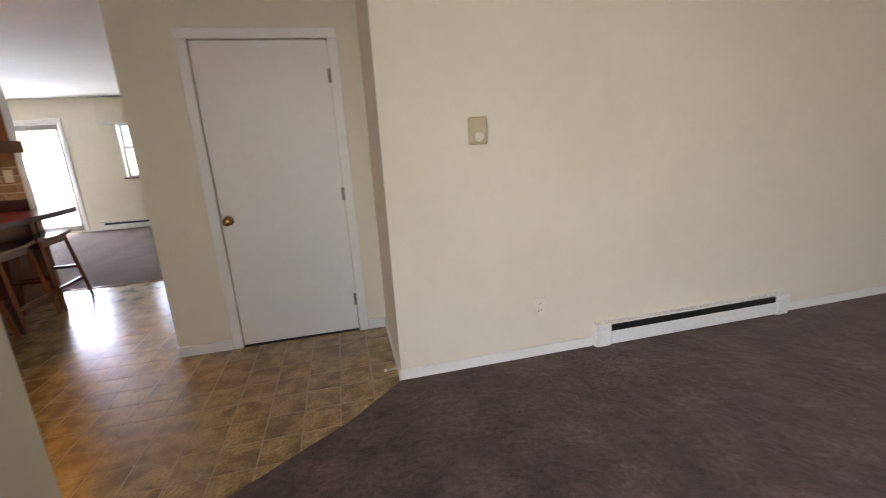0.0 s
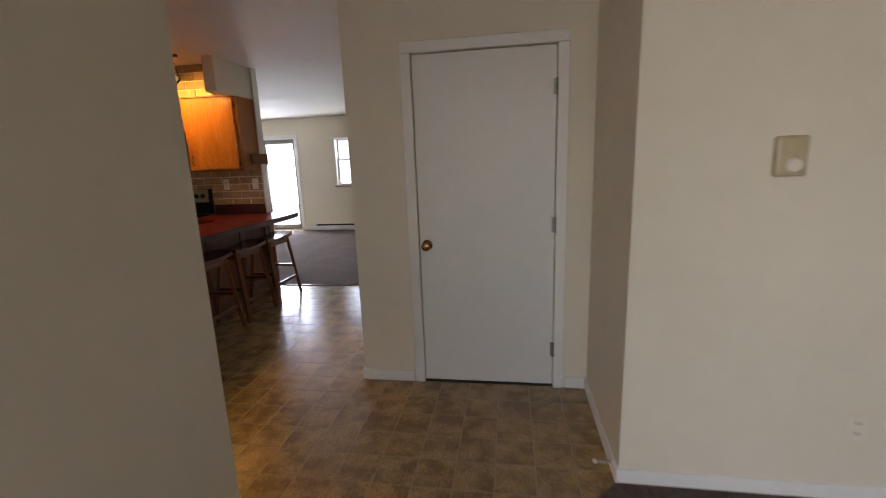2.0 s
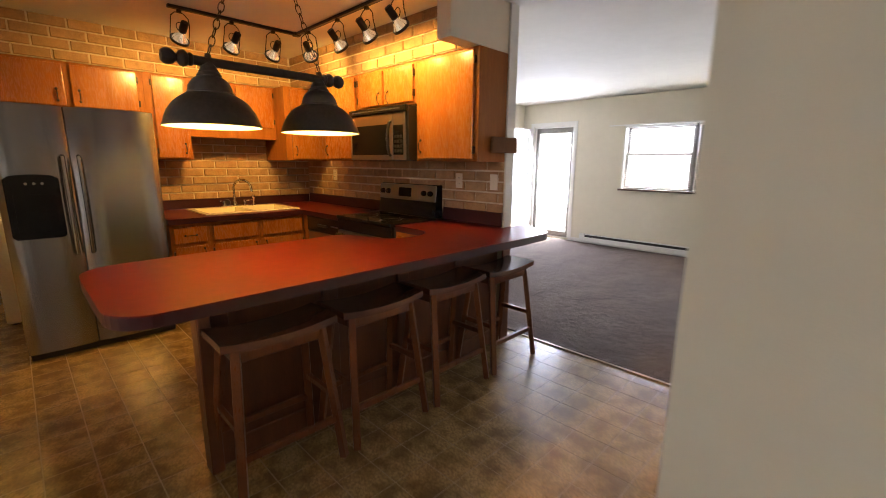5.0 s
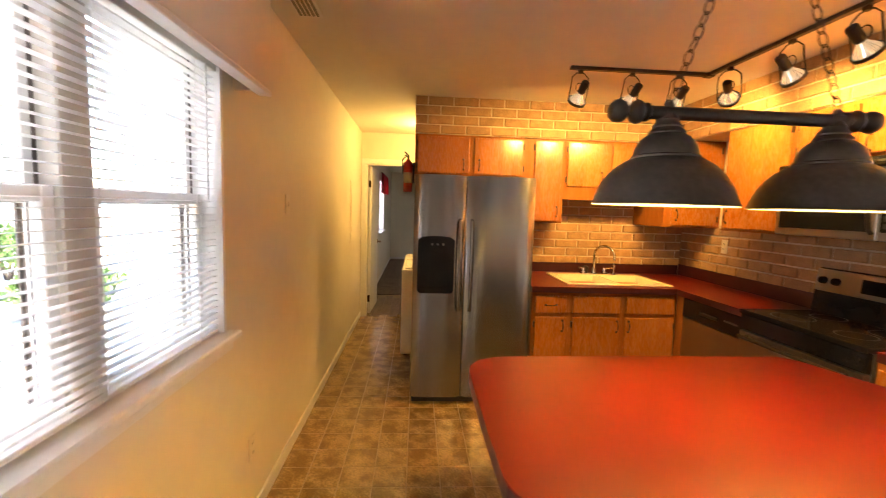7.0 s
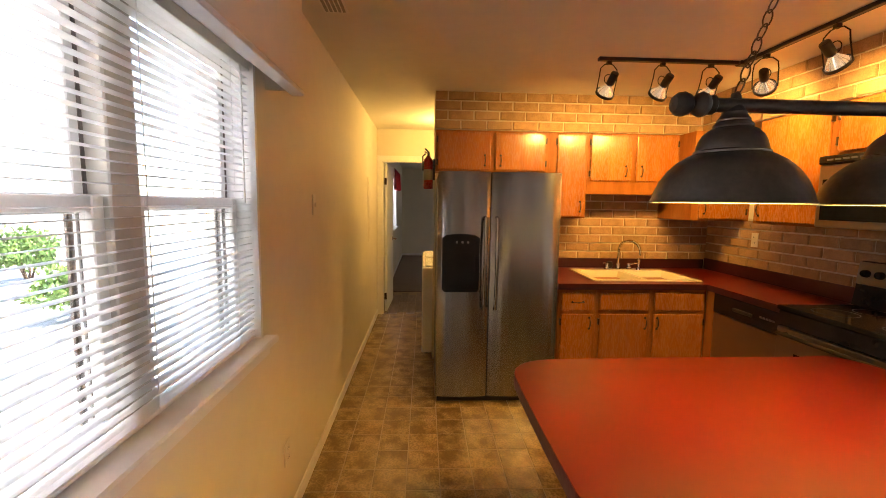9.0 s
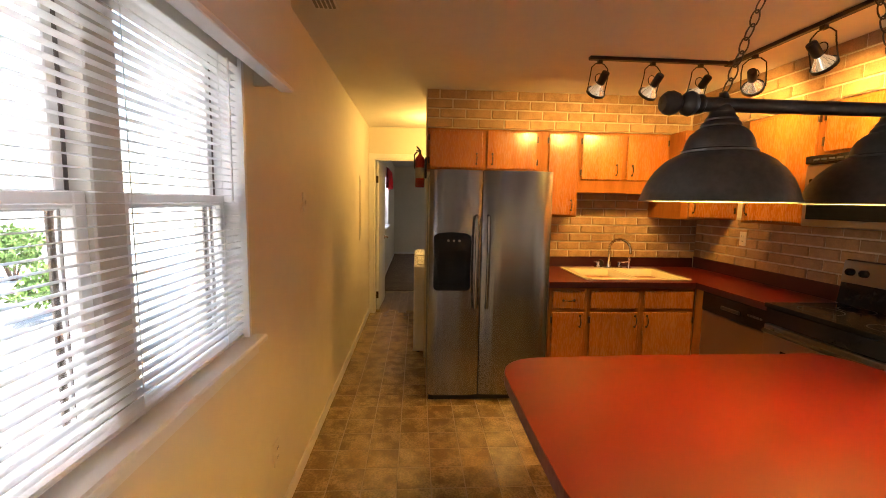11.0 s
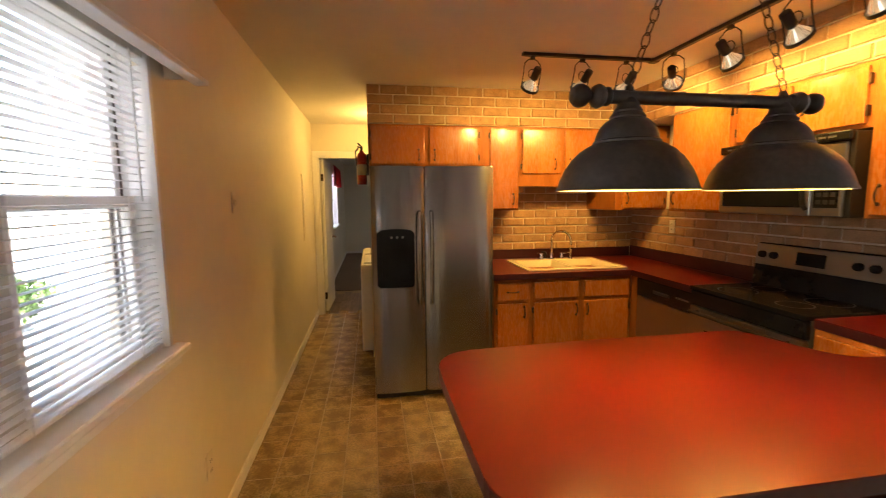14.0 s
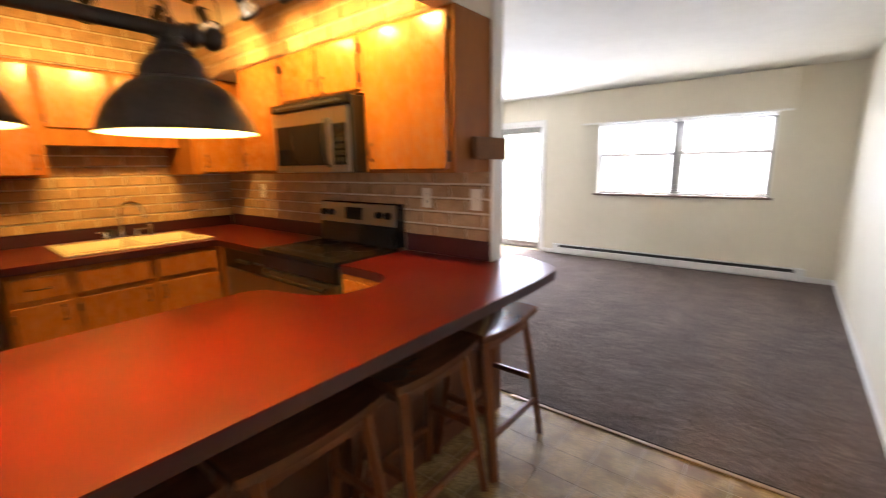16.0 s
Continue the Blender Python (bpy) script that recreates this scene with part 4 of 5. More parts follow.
# ---- refrigerator ----
FX, FY0, FY1, FZ = -5.03, 2.482, 3.375, 1.73
YM = 2.864
fr = thing("refrigerator", FX - 0.35, (FY0 + FY1) / 2, 0, "stainless side-by-side refrigerator with black ice dispenser", "refrigerator")
part("case", bx(SINK_X + 0.05, FX - 0.075, FY0 + 0.006, FY1 - 0.006, 0.03, FZ - 0.012, bev=0.006), GREYD, fr, "dark grey case")
part("kick_grille", bx(SINK_X + 0.1, FX - 0.06, FY0 + 0.01, FY1 - 0.01, 0.0, 0.055, bev=0.004), BLACKM, fr, "black kick grille")


def bowed(y0, y1, z0, z1):
    """A door with a slightly bowed face and round edges."""
    bm = B()
    n = 10
    prof = []
    for i in range(n + 1):
        t = i / n
        bow = 0.010 * (1 - (2 * t - 1) ** 2)
        edge = 0.012 * max(0, 1 - min(t, 1 - t) * 12) ** 2
        prof.append((FX - 0.012 + bow - edge, y0 + t * (y1 - y0)))
    outl = prof + [(FX - 0.072, y1), (FX - 0.072, y0)]
    return prism(bm, outl[::-1], z0, z1, 0.006, 2)


dl = part("freezer_door", bowed(FY0, YM - 0.004, 0.06, FZ), STEEL, fr, smooth=True)
dr = part("fridge_door", bowed(YM + 0.004, FY1, 0.06, FZ), STEEL, fr, smooth=True)
part("gasket", bx(FX - 0.07, FX - 0.034, YM - 0.0038, YM + 0.0038, 0.065, FZ - 0.005), BLACKM, fr, "dark door gasket")
for d, y in ((dl, YM - 0.042), (dr, YM + 0.042)):
    zs = [0.74 + i * (1.40 - 0.74) / 12 for i in range(13)]
    pts = [(FX - 0.004, y, 0.735)] + [(FX + 0.030 + 0.022 * math.sin(math.pi * (z - 0.74) / 0.66), y, z) for z in zs] + [(FX - 0.004, y, 1.405)]
    part("handle", tube(B(), pts, 0.0125, 10), STEEL, d, "curved stainless bar handle", smooth=True)
dy0, dy1, dz0, dz1 = 2.515, 2.785, 0.86, 1.285
bm = prism(B(), [(dy0, dz0 + 0.02)] + [(dy0 + 0.02, dz0)] + [(dy1 - 0.02, dz0), (dy1, dz0 + 0.02), (dy1, dz1 - 0.03)] + [(dy1 - 0.03 - i * (dy1 - dy0 - 0.06) / 6, dz1 - 0.008 + 0.008 * math.sin(math.pi * i / 6)) for i in range(7)] + [(dy0, dz1 - 0.03)], 0, 0.016, 0.004)
bmesh.ops.transform(bm, matrix=Matrix(((0, 0, 1, FX - 0.006), (1, 0, 0, 0), (0, 1, 0, 0), (0, 0, 0, 1))), verts=bm.verts)
disp = part("ice_dispenser", bm, BLACK, dl, "glossy black ice and water dispenser")
part("dispenser_recess", bx(FX + 0.0095, FX + 0.0125, dy0 + 0.035, dy1 - 0.035, dz0 + 0.045, dz1 - 0.13, bev=0.001), BLACK, dl, "black recess")
for i, y in enumerate((2.62, 2.66, 2.70)):
    part("button", lathe(B(), [(0.0, 0.004), (0.007, 0.003), (0.009, 0.0)], Matrix.Translation((FX + 0.010, y, 1.225)) @ Matrix.Rotation(radians(90), 4, "Y"), 10), HINGE, dl)

# ---- range, microwave, dishwasher ----
RX0, RX1, RF = -4.432, -3.668, 4.545
rg = thing("electric_range", -4.05, 4.8, 0, "stainless electric range with black glass cooktop and oven door", "range")
part("body", bx(RX0 + 0.004, RX1 - 0.004, RF + 0.03, RANGE_Y - 0.03, 0.02, 0.895, bev=0.004), GREYD, rg)
part("cooktop", bx(RX0, RX1, RF - 0.012, RANGE_Y - 0.085, 0.896, 0.922, bev=0.006, seg=2), DARKGLASS, rg, "black glass cooktop")
for bx_, by_, r in ((-4.23, 4.70, 0.10), (-3.87, 4.70, 0.08), (-4.23, 4.92, 0.08), (-3.87, 4.92, 0.10)):
    part("burner_ring", lathe(B(), [(r, 0.0), (r + 0.003, 0.0006), (r + 0.006, 0.0)], pose(bx_, by_, 0.9222), 28), BLACKM, rg)
part("control_strip", bx(RX0 + 0.004, RX1 - 0.004, RF, RF + 0.03, 0.80, 0.893, bev=0.004), BLACK, rg, "black vent strip")
ov = part("oven_door", bx(RX0 + 0.008, RX1 - 0.008, RF - 0.006, RF + 0.03, 0.23, 0.795, bev=0.006, seg=2), STEEL2, rg)
part("oven_window", bx(RX0 + 0.14, RX1 - 0.14, RF - 0.009, RF - 0.0055, 0.42, 0.66, bev=0.002), DARKGLASS, ov)
bm = tube(B(), [(RX0 + 0.05, RF - 0.045, 0.765), (RX1 - 0.05, RF - 0.045, 0.765)], 0.012, 10)
for x in (RX0 + 0.08, RX1 - 0.08):
    tube(bm, [(x, RF - 0.004, 0.765), (x, RF - 0.045, 0.765)], 0.009, 8)
part("oven_handle", bm, BLACKM, ov, "black bar handle", smooth=True)
dw_ = part("storage_drawer", bx(RX0 + 0.008, RX1 - 0.008, RF - 0.004, RF + 0.03, 0.06, 0.22, bev=0.006, seg=2), STEEL2, rg)
bm = prism(B(), [(RANGE_Y - 0.105, 0.925), (RANGE_Y - 0.02, 0.925), (RANGE_Y - 0.02, 1.195), (RANGE_Y - 0.060, 1.195), (RANGE_Y - 0.075, 1.18), (RANGE_Y - 0.090, 1.03)], RX0 + 0.002, RX1 - 0.002, 0.0)
bmesh.ops.transform(bm, matrix=Matrix(((0, 0, 1, 0), (1, 0, 0, 0), (0, 1, 0, 0), (0, 0, 0, 1))), verts=bm.verts)
part("backguard", bm, BLACK, rg, "black backguard")
SL = Matrix.Translation((0, RANGE_Y - 0.0835, 1.105)) @ Matrix.Rotation(radians(-5.7), 4, "X")


def slanted(x0, x1, z0, z1, d0, d1, bev=0.002):
    b = bx(x0, x1, -d1, -d0, z0, z1, bev=bev)
    bmesh.ops.transform(b, matrix=SL, verts=b.verts)
    return b


cp = part("control_panel", slanted(RX0 + 0.004, RX1 - 0.004, -0.050, 0.086, 0.0, 0.010, 0.004), STEEL2, rg, "brushed steel control panel")
part("display", slanted(-4.15, -3.98, -0.022, 0.056, 0.010, 0.013), DARKGLASS, cp, "black clock display")
for x in (-4.37, -4.29, -3.81, -3.73):
    kb = lathe(B(), [(0.0, 0.030), (0.017, 0.029), (0.021, 0.024), (0.023, 0.0)], SL @ Matrix.Translation((x, -0.010, 0.017)) @ Matrix.Rotation(radians(90), 4, "X"), 16)
    part("burner_knob", kb, BLACK, cp, "black burner knob", smooth=True)

mw = thing("microwave", -4.05, 4.9, 1.39, "stainless over-the-range microwave with black glass door", "microwave")
MF = 4.715
part("body", bx(RX0 + 0.002, RX1 - 0.002, MF + 0.009, RANGE_Y - 0.004, 1.393, 1.80, bev=0.003), BLACKM, mw, "black case")
part("vent_grille", bx(RX0 + 0.004, RX1 - 0.004, MF - 0.022, MF + 0.008, 1.758, 1.806, bev=0.008, seg=2), BLACK, mw, "black top vent")
for i in range(14):
    part("vent_slot", bx(RX0 + 0.06 + i * 0.046, RX0 + 0.096 + i * 0.046, MF - 0.0235, MF - 0.0215, 1.777, 1.787), GREYD, mw)
md = part("door", bx(RX0 + 0.006, -3.842, MF - 0.012, MF + 0.008, 1.395, 1.754, bev=0.008, seg=2), STEEL2, mw)
part("window", bx(RX0 + 0.036, -3.880, MF - 0.016, MF - 0.011, 1.438, 1.672, bev=0.004), DARKGLASS, md)
bm = tube(B(), [(-3.862, MF - 0.014, 1.43)] + [(-3.862, MF - 0.030 - 0.016 * math.sin(math.pi * i / 8), 1.445 + i * 0.029) for i in range(9)] + [(-3.862, MF - 0.014, 1.69)], 0.011, 10)
part("handle", bm, BLACKM, md, "black bowed bar handle", smooth=True)
mp_ = part("control_panel", bx(-3.838, RX1 - 0.024, MF - 0.012, MF + 0.008, 1.395, 1.754, bev=0.006), STEEL2, mw)
part("keypad", bx(-3.828, RX1 - 0.040, MF - 0.015, MF - 0.011, 1.438, 1.660, bev=0.002), BLACK, mp_, "black keypad")
part("display", bx(-3.815, RX1 - 0.052, MF - 0.0162, MF - 0.0148, 1.618, 1.648), DARKGLASS, mp_)
for i in range(4):
    for j in range(3):
        part("key", bx(-3.813 + j * 0.034, -3.788 + j * 0.034, MF - 0.0162, MF - 0.0148, 1.455 + i * 0.036, 1.478 + i * 0.036), BLACKM, mp_)

dw = thing("dishwasher", -4.75, 4.85, 0, "dishwasher with black control strip and stainless door", "dishwasher")
part("body", bx(-5.048, -4.44, 4.61, RANGE_Y - 0.03, 0.02, CT - 0.045), GREYD, dw)
dd = part("door", bx(-5.044, -4.444, 4.578, 4.609, 0.12, 0.715, bev=0.005, seg=2), STEEL2, dw)
cs = part("control_strip", bx(-5.044, -4.444, 4.572, 4.609, 0.72, CT - 0.047, bev=0.006, seg=2), BLACK, dw, "black control strip")
part("latch_handle", bx(-4.84, -4.66, 4.560, 4.573, 0.775, 0.80, bev=0.005), BLACKM, cs)
for i in range(5):
    part("button", bx(-4.60 + i * 0.026, -4.582 + i * 0.026, 4.569, 4.573, 0.79, 0.803), HINGE, cs)
part("toe_kick", bx(-5.044, -4.444, 4.64, 4.66, 0.0, 0.115), BLACKM, dw)
structure("trim_corner_filler", bx(-5.148, -5.05, 4.586, 4.62, 0.0, CT - 0.045), HONEYD, "wooden corner filler strip", "trim")

# ---- pendant ----
PX, PZ = -3.08, 1.765
pe = thing("pendant_bar_light", PX, 3.43, 1.5, "dark bronze two-shade island pendant hung on chains, lit", "pendant light")
m = Matrix.Translation((PX, 3.012, PZ)) @ Matrix.Rotation(radians(-90), 4, "X")
prof = [(0.0, 0.0), (0.020, 0.004), (0.029, 0.015), (0.031, 0.028), (0.026, 0.042), (0.014, 0.052), (0.014, 0.056), (0.027, 0.064), (0.032, 0.076), (0.029, 0.086), (0.020, 0.094), (0.025, 0.100), (0.025, 0.106), (0.018, 0.112), (0.018, 0.39)]
half = prof + [(r, 0.78 - z) for r, z in reversed(prof[:-1])]
part("bar", lathe(B(), half, m, 20), BRONZE, pe, "turned bar with ball ends", smooth=True)
for y in (3.178, 3.66):
    sh = [(0.012, 0.250), (0.019, 0.248), (0.024, 0.238), (0.029, 0.232), (0.029, 0.227), (0.034, 0.219), (0.038, 0.214), (0.038, 0.209), (0.044, 0.203), (0.047, 0.197), (0.045, 0.193), (0.056, 0.187),
          (0.069, 0.174), (0.077, 0.159), (0.081, 0.145), (0.083, 0.136), (0.088, 0.132), (0.087, 0.127), (0.100, 0.121), (0.122, 0.107), (0.145, 0.084), (0.163, 0.057), (0.174, 0.031), (0.180, 0.011), (0.183, 0.006), (0.185, 0.003), (0.184, 0.0)]
    s = part("shade", lathe(B(), sh, pose(PX, y, 1.515), 40), BRONZE, pe, "dark bronze bell shade", smooth=True)
    inner = [(r - 0.004, z - 0.003 if z > 0 else 0.0005) for r, z in sh if r > 0.03]
    part("lining", lathe(B(), inner + [(0.1835, 0.0)], pose(PX, y, 1.515), 40), SHADEIN, s, "white shade lining", smooth=True)
    part("bulb", lathe(B(), [(0.0, 0.113), (0.020, 0.117), (0.030, 0.136), (0.026, 0.158), (0.014, 0.175), (0.013, 0.20)], pose(PX, y, 1.515), 16), BULB, s, "warm bulb", smooth=True)
    part("collar", lathe(B(), [(0.016, -0.03), (0.018, -0.015), (0.012, 0.0), (0.010, 0.03)], pose(PX, y, 1.765), 14), BRONZE, pe, smooth=True)
TOP = Vector((-3.10, 3.43, CEIL - 0.03))
for y, dy in ((3.182, -0.03), (3.668, 0.03)):
    foot, hook = Vector((PX, y, PZ + 0.030)), TOP + Vector((0, dy, 0))
    run = hook - foot
    tilt_m = run.to_track_quat("Z", "X").to_matrix()
    n_links = int(run.length / 0.0345)
    pitch = run.length / n_links
    bm = B()
    for k in range(n_links):
        mid = foot + run * ((k + 0.5) / n_links)
        ring = []
        for i in range(12):
            ang = 2 * math.pi * i / 12
            u, v = 0.0115 * math.cos(ang), (pitch * 0.5 + 0.004) * math.sin(ang)
            ring.append(mid + tilt_m @ (Vector((u, 0, v)) if k % 2 else Vector((0, u, v))))
        tube(bm, ring, 0.0021, 5, closed=True)
    part("chain", bm, BRONZE, pe, "bronze chain", smooth=True)
    part("loop", lathe(B(), [(0.009, -0.016), (0.012, -0.008), (0.009, 0.004), (0.005, 0.012), (0.0, 0.013)], pose(PX, y, PZ + 0.022), 12), BRONZE, pe, smooth=True)
part("canopy", lathe(B(), [(0.0, -0.034), (0.03, -0.032), (0.058, -0.014), (0.066, 0.0)], pose(TOP.x, TOP.y, CEIL), 24), BRONZE, pe, smooth=True)

# ---- track lights ----
tr = thing("track_light", -4.76, 4.44, CEIL, "black L-shaped ceiling track with seven wire-cage spot heads, lit", "track light")
TRX, TRY, TZ = -4.76, 4.425, CEIL - 0.022
part("track", bx(TRX - 0.017, TRX + 0.017, 3.48, TRY - 0.03, TZ, CEIL, bev=0.003), BLACKM, tr)
part("track", bx(TRX + 0.03, -3.33, TRY - 0.017, TRY + 0.017, TZ, CEIL, bev=0.003), BLACKM, tr)
part("corner_joint", bx(TRX - 0.03, TRX + 0.03, TRY - 0.03, TRY + 0.03, TZ - 0.004, CEIL, bev=0.006), BLACKM, tr)
HEADS = [((TRX, 3.55), (-5.66, 3.40, 1.40)), ((TRX, 3.90), (-5.66, 3.72, 1.45)), ((TRX, 4.22), (-5.66, 4.15, 1.5)), ((-4.56, TRY), (-4.95, 4.80, 1.95)),
         ((-4.12, TRY), (-4.20, 4.80, 1.92)), ((-3.75, TRY), (-3.80, 4.80, 1.92)), ((-3.42, TRY), (-3.42, 4.80, 1.92))]
for (hx, hy), aim in HEADS:
    pivot = Vector((hx, hy, TZ - 0.165))
    d = (Vector(aim) - pivot).normalized()
    flat = Vector((d.x, d.y, 0)).normalized()
    side = Vector((-flat.y, flat.x, 0))
    q = Matrix.Translation(pivot) @ d.to_track_quat("Z", "Y").to_matrix().to_4x4()
    head = part("spot_head", lathe(B(), [(0.0, -0.105), (0.022, -0.103), (0.025, -0.097), (0.025, -0.030), (0.018, -0.020)], q, 16), BLACKM, tr, "black lamp socket", smooth=True)
    part("reflector_lamp", lathe(B(), [(0.015, -0.024), (0.024, -0.008), (0.048, 0.026), (0.054, 0.040)], q, 20), REFLECT, head, "silvered reflector bulb glowing warm", smooth=True)
    part("lamp_face", lathe(B(), [(0.0, 0.043), (0.03, 0.042), (0.053, 0.038)], q, 20), BULB, head, "glowing lamp face", smooth=True)
    part("front_ring", lathe(B(), [(0.054, 0.034), (0.061, 0.032), (0.061, 0.050), (0.054, 0.051), (0.054, 0.034)], q, 20), BLACKM, head, smooth=True)
    bm = B()
    for s in (-1, 1):
        w0 = pivot + side * s * 0.063 + d * 0.042
        tube(bm, [w0, pivot + side * s * 0.063 + Vector((0, 0, 0.07)), pivot + side * s * 0.058 + Vector((0, 0, 0.115)), pivot + side * s * 0.03 + Vector((0, 0, 0.142)), pivot + Vector((0, 0, 0.148))], 0.0036, 6)
    part("yoke", bm, BLACKM, head, "bent wire yoke", smooth=True)
    ring = [pivot + flat * (0.0) + side * 0.028 * math.cos(a) + Vector((0, 0, 0.052)) + Vector((0, 0, 0.03)) * math.sin(a) for a in [2 * math.pi * i / 14 for i in range(14)]]
    part("cord_loop", tube(B(), ring, 0.0028, 5, closed=True), BLACKM, head, smooth=True)
    part("stem", bx(hx - 0.014, hx + 0.014, hy - 0.014, hy + 0.014, TZ - 0.022, TZ, bev=0.003), BLACKM, head)

# ---- stools ----


def stool(x, y, label):
    root = thing("bar_stool", x, y, 0, label, "stool", "bar stools at the peninsula")
    bm = B()
    n, mth = 10, 6
    W, D, z = 0.50, 0.245, 0.70
    grid = []
    for i in range(n + 1):
        u = i / n - 0.5
        row = []
        for j in range(mth + 1):
            v = j / mth - 0.5
            row.append((x + v * D, y + u * W, z - 0.022 + 0.022 * (2 * u) ** 2 - 0.004 * (2 * v) ** 4))
        grid.append(row)
    top = [[bm.verts.new(p) for p in row] for row in grid]
    low = [[bm.verts.new((p[0], p[1], p[2] - 0.032)) for p in row] for row in grid]
    for i in range(n):
        for j in range(mth):
            bm.faces.new((top[i][j], top[i + 1][j], top[i + 1][j + 1], top[i][j + 1]))
            bm.faces.new((low[i][j + 1], low[i + 1][j + 1], low[i + 1][j], low[i][j]))
    rim = [(i, 0) for i in range(n)] + [(n, j) for j in range(mth)] + [(i, mth) for i in range(n, 0, -1)] + [(0, j) for j in range(mth, 0, -1)]
    for k in range(len(rim)):
        a, b = rim[k], rim[(k + 1) % len(rim)]
        bm.faces.new((top[a[0]][a[1]], low[a[0]][a[1]], low[b[0]][b[1]], top[b[0]][b[1]]))
    part("seat", bm, SEATW, root, "dark saddle-shaped seat", smooth=True)
    foot = lambda sx, sy: Vector((x + sx * 0.165, y + sy * 0.232, 0.0))
    head = lambda sx, sy: Vector((x + sx * 0.085, y + sy * 0.185, z - 0.045))
    for sx in (-1, 1):
        for sy in (-1, 1):
            part("leg", bar(B(), foot(sx, sy), head(sx, sy), 0.036, 0.032), WALNUT, root)
    at = lambda sx, sy, h: foot(sx, sy).lerp(head(sx, sy), h / (z - 0.045))
    for sx in (-1, 1):
        part("stretcher", bar(B(), at(sx, -1, 0.20), at(sx, 1, 0.20), 0.022, 0.030), WALNUT, root)
        part("apron", bar(B(), at(sx, -1, 0.62), at(sx, 1, 0.62), 0.018, 0.05), WALNUT, root)
    for sy in (-1, 1):
        part("stretcher", bar(B(), at(-1, sy, 0.32), at(1, sy, 0.32), 0.022, 0.030), WALNUT, root)
        part("apron", bar(B(), at(-1, sy, 0.62), at(1, sy, 0.62), 0.018, 0.05), WALNUT, root)
    return root


st = stool(-2.905, 4.885, "brown wooden saddle stool pushed under the red counter")
for y in (4.35, 3.81, 3.28):
    copy_thing(st, pose(-2.905, y, 0, 0, 0, random.uniform(-2, 2)))
e = copy_thing(st, pose(-3.50, 3.41, 0, 0, 0, 4))
e["label"] = "brown wooden saddle stool on the kitchen side of the peninsula"

# ---- small kitchen and hall things ----
fe = thing("fire_extinguisher", -5.74, 2.42, 1.62, "red fire extinguisher hung on the cabinet side", "fire extinguisher")
q = pose(-5.74, 2.415, 1.62)
part("cylinder", lathe(B(), [(0.0, 0.0), (0.036, 0.002), (0.041, 0.01), (0.041, 0.235), (0.036, 0.258), (0.020, 0.272), (0.015, 0.285), (0.0, 0.286)], q, 20), REDM, fe, smooth=True)
# band takes the dark track colour, with the shade on the label included
part("label_band", lathe(B(), [(0.0415, 0.08), (0.0415, 0.17)], q, 20), TRACKM, fe, "label band coloured darker for the shade on it", smooth=True)
bm = bx(-5.75, -5.73, 2.405, 2.425, 1.90, 1.945, bev=0.004)
bar(bm, (-5.74, 2.415, 1.94), (-5.70, 2.385, 1.965), 0.014, 0.008, 0.002)
bar(bm, (-5.74, 2.415, 1.925), (-5.69, 2.385, 1.935), 0.014, 0.008, 0.002)
part("valve", bm, BLACKM, fe, "black valve and lever")
part("hose", tube(B(), [(-5.74, 2.39, 1.925), (-5.735, 2.365, 1.90), (-5.735, 2.368, 1.84), (-5.738, 2.37, 1.78)], 0.007, 7), BLACKM, fe, smooth=True)
part("bracket", bx(-5.765, -5.715, 2.456, 2.474, 1.70, 1.88, bev=0.003), BLACKM, fe)



def laundry(name, x0, x1, label, category):
    """A white top-loading machine with its console at the back."""
    root = thing(name, (x0 + x1) / 2, 2.7, 0, label, category)
    part("body", bx(x0, x1, 2.37, 3.05, 0.02, 0.875, bev=0.012, seg=2), ENAMEL, root)
    part("lid", bx(x0 + 0.06, x1 - 0.06, 2.40, 2.88, 0.876, 0.89, bev=0.005), ENAMEL, root)
    b = prism(B(), [(2.90, 0.877), (3.045, 0.877), (3.045, 1.02), (3.0, 1.02)], x0 + 0.005, x1 - 0.005, 0.0)
    bmesh.ops.transform(b, matrix=Matrix(((0, 0, 1, 0), (1, 0, 0, 0), (0, 1, 0, 0), (0, 0, 0, 1))), verts=b.verts)
    part("console", b, ENAMEL, root)
    for fx in (x0 + 0.06, x1 - 0.06):
        for fy in (2.42, 3.0):
            part("foot", lathe(B(), [(0.02, 0.0), (0.02, 0.02)], pose(fx, fy, 0.0), 10, cap=True), BLACKM, root)
    return root


laundry("washing_machine", -6.76, -6.085, "white top-loading washing machine beside the kitchen partition", "washing machine")
laundry("clothes_dryer", -7.46, -6.785, "white clothes dryer standing beside the washing machine", "dryer")

ep = thing("electrical_panel", -6.83, WIN_Y, 1.42, "flush breaker panel door painted like the cream hall wall", "breaker panel")
part("cover", bx(-6.98, -6.69, WIN_Y, WIN_Y + 0.008, 1.06, 1.77, bev=0.003), PAINT, ep)
part("door", bx(-6.95, -6.72, WIN_Y + 0.008, WIN_Y + 0.014, 1.10, 1.73, bev=0.003), PAINT, ep)

